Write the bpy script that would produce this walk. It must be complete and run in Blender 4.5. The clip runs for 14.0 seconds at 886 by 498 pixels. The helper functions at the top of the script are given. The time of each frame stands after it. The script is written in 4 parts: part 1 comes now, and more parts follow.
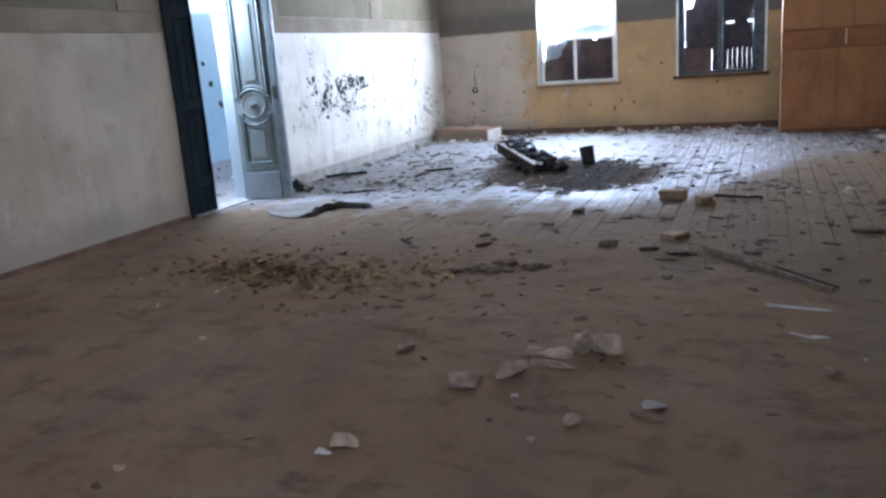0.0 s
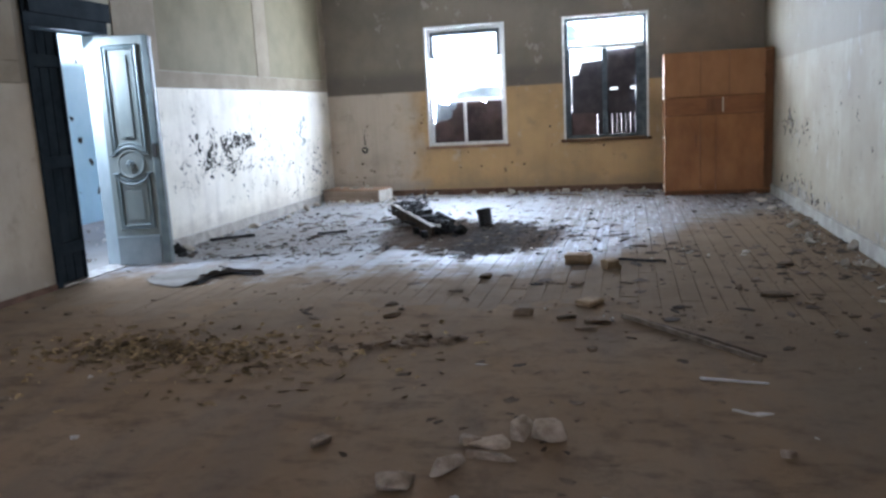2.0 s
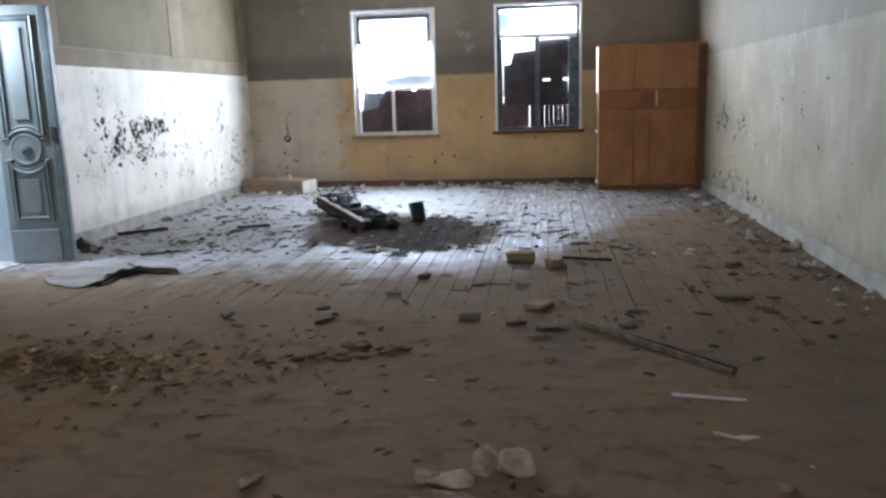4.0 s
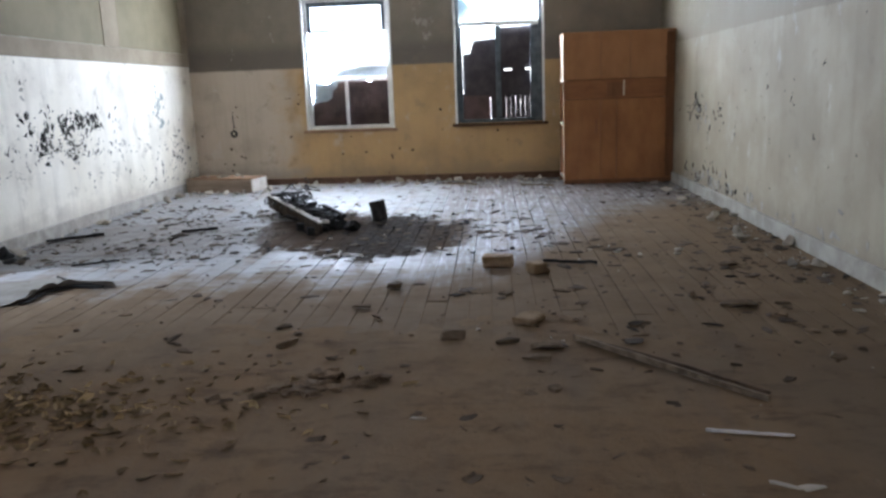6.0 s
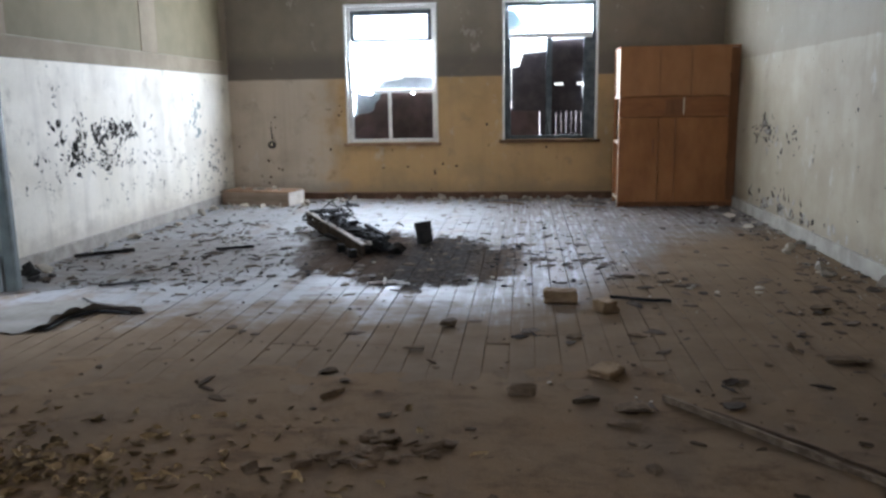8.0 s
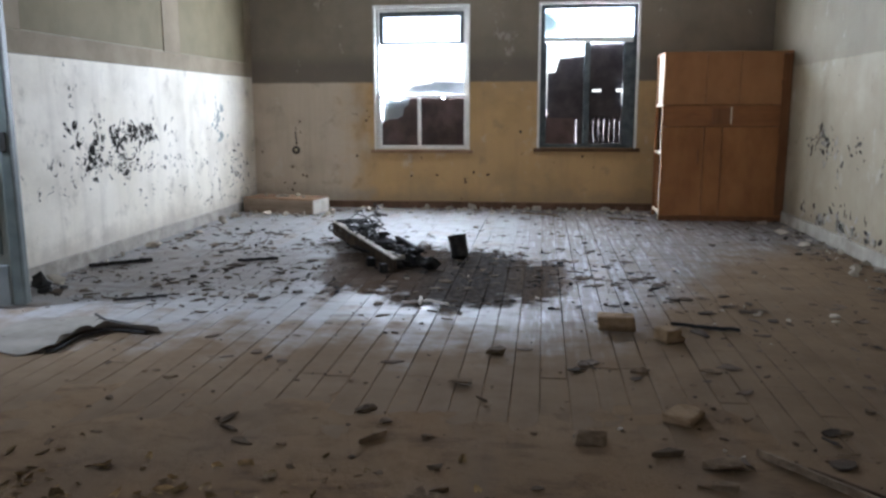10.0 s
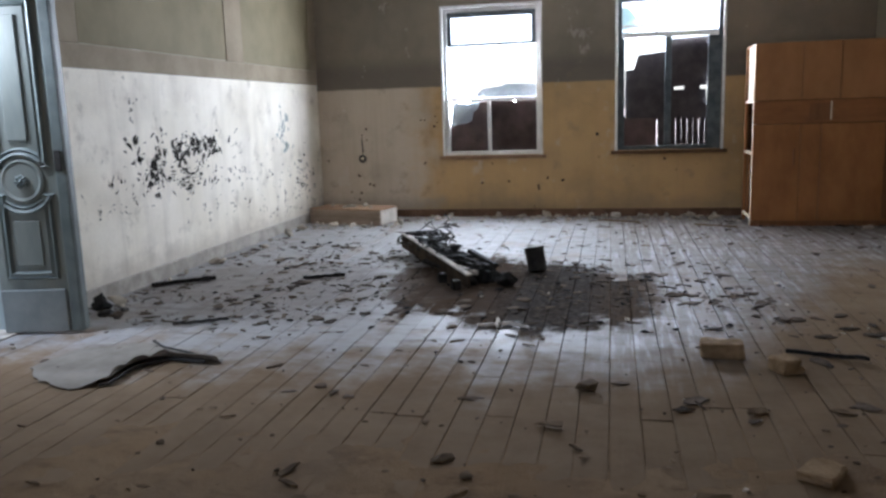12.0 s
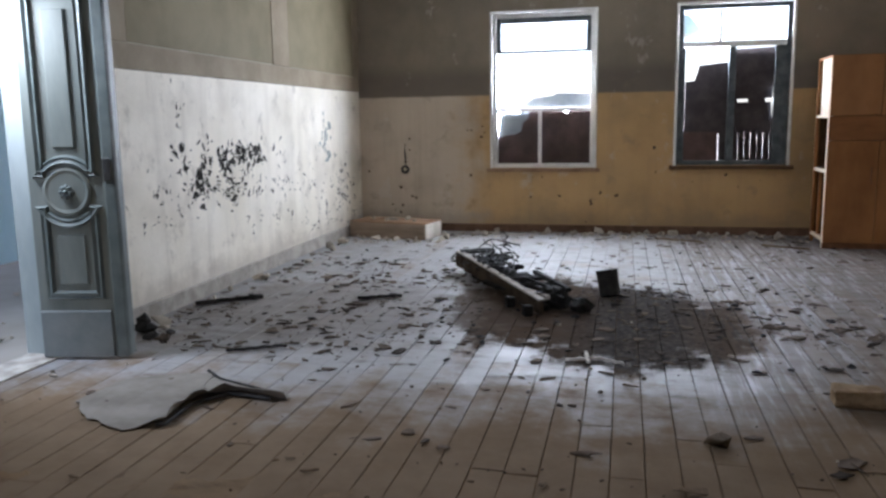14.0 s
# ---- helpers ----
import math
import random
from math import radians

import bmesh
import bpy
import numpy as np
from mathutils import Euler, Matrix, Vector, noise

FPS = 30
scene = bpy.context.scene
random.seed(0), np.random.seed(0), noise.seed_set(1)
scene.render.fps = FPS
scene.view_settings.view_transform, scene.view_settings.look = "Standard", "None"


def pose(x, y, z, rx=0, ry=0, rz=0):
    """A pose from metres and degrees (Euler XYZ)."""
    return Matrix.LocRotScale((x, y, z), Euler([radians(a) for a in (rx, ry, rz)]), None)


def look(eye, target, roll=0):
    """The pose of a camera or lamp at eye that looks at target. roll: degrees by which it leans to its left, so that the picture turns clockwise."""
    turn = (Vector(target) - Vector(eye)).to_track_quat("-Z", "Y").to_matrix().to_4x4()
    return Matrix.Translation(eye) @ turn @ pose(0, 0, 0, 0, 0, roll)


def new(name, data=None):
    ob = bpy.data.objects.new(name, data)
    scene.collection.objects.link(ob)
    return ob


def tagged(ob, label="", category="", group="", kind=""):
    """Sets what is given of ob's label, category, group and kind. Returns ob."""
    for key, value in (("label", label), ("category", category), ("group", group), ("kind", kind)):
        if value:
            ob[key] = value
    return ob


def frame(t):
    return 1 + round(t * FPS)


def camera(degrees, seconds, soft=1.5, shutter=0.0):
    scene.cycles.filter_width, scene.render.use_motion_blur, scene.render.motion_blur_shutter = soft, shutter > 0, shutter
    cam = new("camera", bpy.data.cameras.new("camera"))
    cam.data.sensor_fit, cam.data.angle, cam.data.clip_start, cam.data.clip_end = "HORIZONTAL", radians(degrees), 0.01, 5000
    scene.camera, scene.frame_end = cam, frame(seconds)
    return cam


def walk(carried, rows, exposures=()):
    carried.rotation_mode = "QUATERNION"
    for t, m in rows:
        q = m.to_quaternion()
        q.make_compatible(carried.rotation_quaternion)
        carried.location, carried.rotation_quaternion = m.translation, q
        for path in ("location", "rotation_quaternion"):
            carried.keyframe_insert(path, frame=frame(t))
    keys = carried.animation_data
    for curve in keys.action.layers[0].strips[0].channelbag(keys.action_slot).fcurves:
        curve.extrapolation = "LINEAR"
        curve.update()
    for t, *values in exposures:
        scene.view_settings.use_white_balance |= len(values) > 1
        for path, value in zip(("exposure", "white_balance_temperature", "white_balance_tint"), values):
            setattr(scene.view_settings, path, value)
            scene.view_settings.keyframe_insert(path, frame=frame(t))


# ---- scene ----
cam = camera(58.3, 14.0, soft=2.7)
PATH = [
    (0, (1.369, -1.931, 1.248), (0.623, -0.136, 0.78), -4.2),
    (0.5, (1.262, -1.93, 1.251), (0.756, -0.042, 0.829), -2.7),
    (1, (1.183, -1.898, 1.25), (0.781, 0.019, 0.844), -2.4),
    (1.5, (1.135, -1.766, 1.256), (0.717, 0.154, 0.885), -2.8),
    (2, (1.094, -1.655, 1.252), (0.634, 0.261, 0.909), -3.0),
    (2.5, (0.996, -1.602, 1.254), (0.634, 0.333, 0.902), -1.6),
    (2.7, (0.933, -1.578, 1.265), (0.692, 0.375, 0.909), -0.9),
    (4.8, (0.85, -1.077, 1.216), (0.582, 0.867, 0.831), -2.2),
    (5, (0.822, -1.044, 1.224), (0.668, 0.911, 0.831), -1.4),
    (5.5, (0.718, -0.882, 1.228), (0.656, 1.08, 0.843), -1.1),
    (6, (0.675, -0.727, 1.208), (0.542, 1.23, 0.814), -2.1),
    (6.5, (0.679, -0.581, 1.236), (0.338, 1.351, 0.847), -3.0),
    (7, (0.647, -0.465, 1.232), (0.299, 1.464, 0.83), -2.4),
    (7.5, (0.539, -0.336, 1.246), (0.319, 1.614, 0.86), -0.7),
    (8, (0.463, -0.244, 1.246), (0.259, 1.711, 0.88), -0.9),
    (8.2, (0.454, -0.182, 1.23), (0.21, 1.769, 0.867), -1.2),
    (10.5, (0.207, 0.288, 1.241), (-0.036, 2.243, 0.895), -0.1),
    (11, (0.181, 0.429, 1.253), (-0.105, 2.379, 0.916), -1.3),
    (11.5, (0.172, 0.541, 1.253), (-0.229, 2.474, 0.93), -2.1),
    (12, (0.14, 0.6, 1.247), (-0.273, 2.527, 0.908), -1.8),
    (12.5, (0.005, 0.676, 1.255), (-0.382, 2.608, 0.916), -1.4),
    (13, (-0.13, 0.743, 1.259), (-0.477, 2.685, 0.927), -1.4),
    (13.5, (-0.236, 0.849, 1.256), (-0.629, 2.782, 0.924), -1.1),
    (14, (-0.339, 0.96, 1.265), (-0.779, 2.885, 0.948), -0.9),
]
walk(cam, [(t, look(eye, target, roll)) for t, eye, target, roll in PATH], [(0, 3.48, 5250, 20), (1.5, 3.32, 5450, 17), (2.5, 3.28, 5550, 17), (5, 3.14, 5800, 17), (8, 2.98, 5850, 17), (11, 2.78, 5950, 18), (14, 2.62, 6100, 20)])

# ---- world and light ----
world = bpy.data.worlds.new("world")
scene.world = world
world.use_nodes = True
wn = world.node_tree
sky = wn.nodes.new("ShaderNodeTexSky")
sky.sky_type = "NISHITA"
sky.sun_disc = False
sky.sun_elevation = radians(47)
sky.sun_rotation = radians(138)
sky.dust_density = 3.0
wn.nodes["Background"].inputs["Strength"].default_value = 0.15
wn.links.new(sky.outputs[0], wn.nodes["Background"].inputs["Color"])
sun_data = bpy.data.lights.new("sun", "SUN")
sun_data.energy, sun_data.angle, sun_data.color = 2.2, radians(2), (1.0, 0.95, 0.88)
sun = new("sun", sun_data)
sun.matrix_world = look((8, -9, 13), (0, 0, 0))

# ---- plan, metres ----
XL, XR, YS, YN, H = -3.39, 2.87, -4.2, 10.0, 3.4
WT, WD = 0.42, 0.2
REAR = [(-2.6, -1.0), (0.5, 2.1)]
DOOR0, DOOR1, DOORH = 3.755, 4.68, 2.06
WIN = [(-1.80, -0.67, 0.73, 2.43), (0.21, 1.335, 0.755, 2.435)]
RAIL = 1.62


# sky light in the two north window openings
for x0, x1, z0, z1 in WIN:
    ld = bpy.data.lights.new("window_sky", "AREA")
    ld.shape, ld.size, ld.size_y = "RECTANGLE", x1 - x0 - 0.01, z1 - z0 - 0.01
    ld.energy, ld.color = 70.0, (0.84, 0.94, 1.0)
    lo = new("window_sky", ld)
    lo.matrix_world = look(((x0 + x1) / 2, YN + 0.155, (z0 + z1) / 2), ((x0 + x1) / 2, 0, (z0 + z1) / 2))


# sky light in the open half of the doorway
ld = bpy.data.lights.new("door_sky", "AREA")
ld.shape, ld.size, ld.size_y = "RECTANGLE", 0.42, 0.24
ld.energy, ld.color = 8.0, (0.8, 0.92, 1.0)
lo = new("door_sky", ld)
lo.matrix_world = look((XL - WD - 0.05, 4.36, 1.92), (XL + 1.2, 4.36, 0.0))


# ---- material tools ----
def surface(name, rough=0.8, metal=0.0, spec=0.3):
    m = bpy.data.materials.new(name)
    m.use_nodes = True
    b = m.node_tree.nodes["Principled BSDF"]
    b.inputs["Roughness"].default_value = rough
    b.inputs["Metallic"].default_value = metal
    b.inputs["Specular IOR Level"].default_value = spec
    return m, m.node_tree, b


def put(nt, sock, value):
    if isinstance(value, bpy.types.NodeSocket):
        nt.links.new(value, sock)
    elif isinstance(value, (tuple, list)) and len(value) == 3 and len(sock.default_value) == 4:
        sock.default_value = (*value, 1)
    else:
        sock.default_value = value


def place(nt, scale=(1, 1, 1), local=False):
    if local:
        src = nt.nodes.new("ShaderNodeTexCoord").outputs["Object"]
    else:
        src = nt.nodes.new("ShaderNodeNewGeometry").outputs["Position"]
    mp = nt.nodes.new("ShaderNodeMapping")
    nt.links.new(src, mp.inputs["Vector"])
    mp.inputs["Scale"].default_value = scale
    return mp.outputs[0]


def grain(nt, scale, vec, detail=6.0, rough=0.6):
    n = nt.nodes.new("ShaderNodeTexNoise")
    put(nt, n.inputs["Vector"], vec)
    n.inputs["Scale"].default_value = scale
    n.inputs["Detail"].default_value = detail
    n.inputs["Roughness"].default_value = rough
    return n.outputs[0]


def calc(nt, op, a, b=0.0, c=0.0):
    n = nt.nodes.new("ShaderNodeMath")
    n.operation = op
    put(nt, n.inputs[0], a), put(nt, n.inputs[1], b), put(nt, n.inputs[2], c)
    return n.outputs[0]


def step(nt, value, lo, hi):
    n = nt.nodes.new("ShaderNodeMapRange")
    n.interpolation_type = "SMOOTHSTEP"
    put(nt, n.inputs["Value"], value)
    n.inputs["From Min"].default_value, n.inputs["From Max"].default_value = lo, hi
    return n.outputs[0]


def blend(nt, fac, a, b, how="MIX"):
    n = nt.nodes.new("ShaderNodeMix")
    n.data_type, n.blend_type = "RGBA", how
    put(nt, n.inputs[0], fac), put(nt, n.inputs[6], a), put(nt, n.inputs[7], b)
    return n.outputs[2]


def relief(nt, b, height, strength=0.4, distance=0.01):
    n = nt.nodes.new("ShaderNodeBump")
    n.inputs["Strength"].default_value, n.inputs["Distance"].default_value = strength, distance
    put(nt, n.inputs["Height"], height)
    nt.links.new(n.outputs[0], b.inputs["Normal"])


def xyz(nt):
    n = nt.nodes.new("ShaderNodeSeparateXYZ")
    nt.links.new(place(nt), n.inputs[0])
    return n.outputs


def rough_stuff(name, dark, light, scale=12.0, rough=0.85, bump=0.5, metal=0.0, each=0.0, stretch=(1, 1, 1), local=True):
    """A mottled surface between two colours at two scales; each: how much whole pieces differ."""
    m, nt, b = surface(name, rough, metal, 0.35 if rough < 0.65 else 0.08)
    v = place(nt, stretch, local)
    big, fine = grain(nt, scale, v), grain(nt, scale * 6, v, 8.0)
    f = calc(nt, "ADD", calc(nt, "MULTIPLY", step(nt, big, 0.3, 0.7), 0.65), calc(nt, "MULTIPLY", fine, 0.35))
    col = blend(nt, f, dark, light)
    if each:
        info = nt.nodes.new("ShaderNodeObjectInfo").outputs["Random"]
        isle = nt.nodes.new("ShaderNodeNewGeometry").outputs["Random Per Island"]
        both = calc(nt, "FRACT", calc(nt, "ADD", info, isle))
        k = calc(nt, "ADD", calc(nt, "MULTIPLY", both, 2 * each), 1 - each)
        col = blend(nt, 1.0, col, k, "MULTIPLY")
    put(nt, b.inputs["Base Color"], col)
    relief(nt, b, f, bump, 0.008)
    return m


def wall_paint(name, low, low2, high, high2, rail=RAIL, band=None, side=None):
    """Two-zone old wall paint: a lower coat up to the rail line and an upper one, patchy and stained."""
    m, nt, b = surface(name, 0.72, 0.0, 0.3)
    v = place(nt)
    x, y, z = xyz(nt)
    big, mid, fine = grain(nt, 0.9, v, 5.0), grain(nt, 4.5, v, 7.0, 0.65), grain(nt, 45, v, 6.0)
    edge = calc(nt, "ADD", z, calc(nt, "MULTIPLY", calc(nt, "SUBTRACT", mid, 0.5), 0.03))
    lo = blend(nt, step(nt, big, 0.4, 0.62), low, low2)
    if side:
        x0, x1, tone = side
        at = calc(nt, "ADD", x, calc(nt, "MULTIPLY", calc(nt, "SUBTRACT", mid, 0.5), 0.9))
        lo = blend(nt, step(nt, at, x0, x1), tone, lo)
    hi = blend(nt, step(nt, big, 0.4, 0.65), high, high2)
    col = blend(nt, step(nt, edge, rail - 0.006, rail + 0.006), lo, hi)
    if band:
        tone, top = band
        inside = calc(nt, "MULTIPLY", step(nt, edge, rail - 0.02, rail + 0.02), calc(nt, "SUBTRACT", 1.0, step(nt, edge, top - 0.12, top + 0.12)))
        col = blend(nt, calc(nt, "MULTIPLY", inside, 0.85), col, tone)
    # runs of dirty water, blotches, rubbed patches and scratches
    run = grain(nt, 1.0, place(nt, (7, 7, 0.5)), 6.0)
    col = blend(nt, calc(nt, "MULTIPLY", step(nt, run, 0.44, 0.84), 0.26), col, (0.17, 0.13, 0.085))
    soft = grain(nt, 1.7, place(nt, (1, 1, 1.3)), 3.0, 0.5)
    col = blend(nt, calc(nt, "MULTIPLY", step(nt, soft, 0.46, 0.7), 0.22), col, (0.24, 0.19, 0.13))
    col = blend(nt, calc(nt, "MULTIPLY", step(nt, mid, 0.55, 0.7), 0.4), col, (0.2, 0.16, 0.11))
    patch = grain(nt, 2.6, place(nt, (1.2, 1.2, 0.8)), 9.0, 0.75)
    col = blend(nt, calc(nt, "MULTIPLY", step(nt, patch, 0.6, 0.64), 0.3), col, (0.6, 0.56, 0.5))
    splash = calc(nt, "ADD", z, calc(nt, "MULTIPLY", calc(nt, "SUBTRACT", mid, 0.5), 0.6))
    col = blend(nt, calc(nt, "MULTIPLY", calc(nt, "SUBTRACT", 1.0, step(nt, splash, 0.08, 0.32)), 0.4), col, (0.2, 0.16, 0.12))
    col = blend(nt, calc(nt, "MULTIPLY", fine, 0.2), col, (0.25, 0.22, 0.18))
    put(nt, b.inputs["Base Color"], col)
    relief(nt, b, calc(nt, "ADD", mid, calc(nt, "MULTIPLY", fine, 0.4)), 0.35, 0.012)
    return m


# ---- materials ----
WALL_W = wall_paint("west wall paint", (0.88, 0.825, 0.72), (0.8, 0.74, 0.62), (0.36, 0.33, 0.24), (0.28, 0.26, 0.18))
WALL_N = wall_paint("north wall paint", (0.54, 0.345, 0.15), (0.44, 0.28, 0.12), (0.25, 0.21, 0.155), (0.175, 0.15, 0.115), 1.55,
                    ((0.12, 0.1, 0.082), 1.85), (-2.35, -1.75, (0.55, 0.46, 0.36)))
WALL_E = wall_paint("east wall paint", (0.41, 0.355, 0.25), (0.33, 0.275, 0.185), (0.28, 0.24, 0.165), (0.23, 0.195, 0.13), 1.66)
# Same west wall, its dim warm light put into a tan base.
WALL_NEAR_DIM = wall_paint("dimly lit near west wall paint", (0.46, 0.38, 0.28), (0.38, 0.31, 0.22), (0.24, 0.195, 0.13), (0.19, 0.155, 0.105))
WALL_S = wall_paint("south wall paint", (0.62, 0.57, 0.45), (0.52, 0.46, 0.34), (0.36, 0.32, 0.23), (0.28, 0.25, 0.18), 1.62)
BAND = rough_stuff("beige rail paint", (0.215, 0.175, 0.122), (0.33, 0.275, 0.2), 3.0, 0.75, 0.3, local=False)
PANEL = rough_stuff("olive panel paint", (0.165, 0.138, 0.083), (0.25, 0.213, 0.137), 1.6, 0.7, 0.3, local=False)
CEILING = rough_stuff("old whitewash", (0.5, 0.47, 0.42), (0.68, 0.65, 0.6), 1.3, 0.9, 0.4, local=False)
SKIRT_PALE = rough_stuff("dusty grey skirting", (0.22, 0.2, 0.175), (0.46, 0.425, 0.375), 7.0, 0.85, 0.5, local=False)
SKIRT_RED = rough_stuff("dark red-brown skirting", (0.08, 0.045, 0.03), (0.2, 0.12, 0.08), 6.0, 0.7, 0.4, local=False)
BLUE = rough_stuff("worn blue-grey door paint", (0.1, 0.118, 0.108), (0.19, 0.2, 0.178), 5.0, 0.55, 0.35, stretch=(1, 1, 0.25))
# Far jamb's grey is paled to hold the daylight falling on it.
LINING_LIT = rough_stuff("daylit pale grey door lining", (0.2, 0.235, 0.235), (0.33, 0.36, 0.35), 6.0, 0.6, 0.3, stretch=(1, 1, 0.3))
BLUE_DARK = rough_stuff("door moulding paint", (0.06, 0.077, 0.074), (0.13, 0.152, 0.145), 7.0, 0.5, 0.35)
# Blue darkened to carry the shade of the backlit leaf, near jamb, head.
NAVY_SHADE = rough_stuff("slate-blue door paint with shade", (0.011, 0.016, 0.021), (0.028, 0.037, 0.043), 5.0, 0.85, 0.35)
PINE = rough_stuff("dusty door base board", (0.14, 0.16, 0.162), (0.22, 0.232, 0.225), 6.0, 0.7, 0.4)
WHITE = rough_stuff("chipped white window paint", (0.6, 0.6, 0.58), (0.82, 0.82, 0.8), 9.0, 0.5, 0.35, local=False)
# Dark grey stands for window frame parts left unlit.
FRAME_SHADE = rough_stuff("unlit grey window frame", (0.05, 0.06, 0.065), (0.13, 0.15, 0.16), 9.0, 0.7, 0.4, local=False)
CAB = rough_stuff("orange-brown cabinet veneer", (0.22, 0.084, 0.026), (0.39, 0.165, 0.054), 1.7, 0.45, 0.12, stretch=(2.4, 2.4, 1.1))
# Upper doors are paler: the sheen on them is in the colour.
CAB_SHEEN = rough_stuff("cabinet veneer with sheen", (0.28, 0.124, 0.047), (0.4, 0.188, 0.074), 1.8, 0.5, 0.15, stretch=(2.2, 2.2, 1.4))
CAB_LOW = rough_stuff("darkened cabinet veneer", (0.19, 0.072, 0.025), (0.32, 0.13, 0.044), 2.2, 0.45, 0.15, stretch=(1.2, 5, 4))
CAB_EDGE = rough_stuff("cabinet edge band", (0.14, 0.055, 0.02), (0.24, 0.1, 0.04), 4.0, 0.5, 0.2, stretch=(5, 5, 0.6))
CAB_RAW = rough_stuff("pale raw chipboard", (0.62, 0.52, 0.38), (0.8, 0.72, 0.58), 14.0, 0.8, 0.3)
CAB_DARK = rough_stuff("dark cabinet inside", (0.07, 0.04, 0.022), (0.14, 0.08, 0.045), 4.0, 0.8, 0.2)
CHAR = rough_stuff("charred wood", (0.006, 0.006, 0.006), (0.035, 0.033, 0.032), 18.0, 0.75, 1.0)
ASHWOOD = rough_stuff("scorched pale wood", (0.2, 0.175, 0.15), (0.56, 0.52, 0.46), 10.0, 0.85, 0.6, stretch=(1, 1, 1))
# Scorched wood, darkened further for the board's shadow face.
SCORCH_SHADE = rough_stuff("scorched brown wood with shade", (0.025, 0.018, 0.013), (0.09, 0.066, 0.048), 8.0, 0.85, 0.6)
SOOT_STEEL = rough_stuff("sooty steel", (0.012, 0.012, 0.013), (0.06, 0.055, 0.05), 14.0, 0.6, 0.5, 0.5)
BOXSIDE = rough_stuff("stained light wood box", (0.19, 0.14, 0.1), (0.34, 0.265, 0.2), 6.0, 0.75, 0.3, stretch=(0.5, 3, 3))
BOXEND = rough_stuff("pale flaking box end", (0.5, 0.45, 0.38), (0.72, 0.68, 0.62), 12.0, 0.8, 0.4)
BOXTOP = rough_stuff("brown box lid", (0.18, 0.1, 0.06), (0.36, 0.24, 0.15), 5.0, 0.8, 0.4)
BRICK = rough_stuff("yellowed brick", (0.14, 0.088, 0.046), (0.28, 0.195, 0.112), 14.0, 0.9, 0.9, each=0.15)
STONE = rough_stuff("broken plaster lump", (0.2, 0.14, 0.09), (0.5, 0.39, 0.27), 16.0, 0.92, 1.0, each=0.25)
STICK = rough_stuff("weathered lath", (0.08, 0.056, 0.036), (0.25, 0.185, 0.12), 9.0, 0.8, 0.5, stretch=(0.3, 3, 3))
ROT_SOIL = rough_stuff("soil-covered rotten wood", (0.085, 0.056, 0.034), (0.24, 0.17, 0.105), 16.0, 0.92, 1.0)
ROT = rough_stuff("rotten brown wood", (0.05, 0.034, 0.022), (0.14, 0.095, 0.062), 14.0, 0.9, 1.0)
WHITESTICK = rough_stuff("pale split lath", (0.4, 0.37, 0.33), (0.62, 0.58, 0.53), 9.0, 0.8, 0.5)
SHEET = rough_stuff("torn dusty linoleum", (0.13, 0.115, 0.096), (0.25, 0.23, 0.2), 4.0, 0.85, 0.5)
BLACK = rough_stuff("black rubbish", (0.008, 0.008, 0.009), (0.05, 0.048, 0.046), 12.0, 0.7, 0.6)
CHIPS = rough_stuff("debris flakes", (0.042, 0.032, 0.024), (0.13, 0.1, 0.077), 10.0, 0.9, 0.5, each=0.6)
CLOD = rough_stuff("dark soil clods", (0.06, 0.042, 0.026), (0.17, 0.12, 0.075), 14.0, 0.92, 0.8, each=0.5)
PALECHIPS = rough_stuff("pale plaster crumbs", (0.27, 0.235, 0.19), (0.48, 0.43, 0.36), 10.0, 0.9, 0.5, each=0.3)
LEAF = rough_stuff("dry leaf litter", (0.1, 0.066, 0.031), (0.42, 0.295, 0.15), 8.0, 0.8, 0.5, each=0.6)
FLAKE = rough_stuff("bared dark plaster", (0.015, 0.014, 0.013), (0.08, 0.074, 0.066), 10.0, 0.9, 0.5, each=0.5)
FLAKE_GREY = rough_stuff("bared grey-green plaster", (0.26, 0.29, 0.27), (0.4, 0.43, 0.4), 10.0, 0.9, 0.5, each=0.2)
BARE = rough_stuff("bared warm-grey plaster", (0.24, 0.22, 0.19), (0.4, 0.37, 0.32), 9.0, 0.9, 0.5, each=0.25)
SKIRT_EAST = rough_stuff("plastered cream skirting", (0.24, 0.22, 0.185), (0.44, 0.41, 0.35), 5.0, 0.85, 0.6, local=False)
RUST = rough_stuff("rusty brown sheet metal", (0.05, 0.03, 0.028), (0.15, 0.095, 0.085), 5.0, 0.6, 0.4, 0.3)
STEEL = rough_stuff("dull grey sheet metal", (0.2, 0.22, 0.24), (0.34, 0.36, 0.38), 4.0, 0.5, 0.3, 0.3)
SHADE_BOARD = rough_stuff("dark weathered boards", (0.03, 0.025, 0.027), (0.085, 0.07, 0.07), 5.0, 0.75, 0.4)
OUTBLUE = rough_stuff("pale blue limewash", (0.4, 0.58, 0.63), (0.56, 0.71, 0.74), 1.6, 0.85, 0.5, local=False)
EARTH = rough_stuff("pale dry ground", (0.22, 0.2, 0.17), (0.36, 0.33, 0.29), 0.7, 0.95, 0.6, local=False)
PORCELAIN = rough_stuff("yellowed bakelite", (0.03, 0.026, 0.022), (0.07, 0.058, 0.046), 20.0, 0.4, 0.2)
BRASS = rough_stuff("bare bright metal", (0.6, 0.5, 0.35), (0.75, 0.68, 0.5), 20.0, 0.3, 0.2, 1.0)


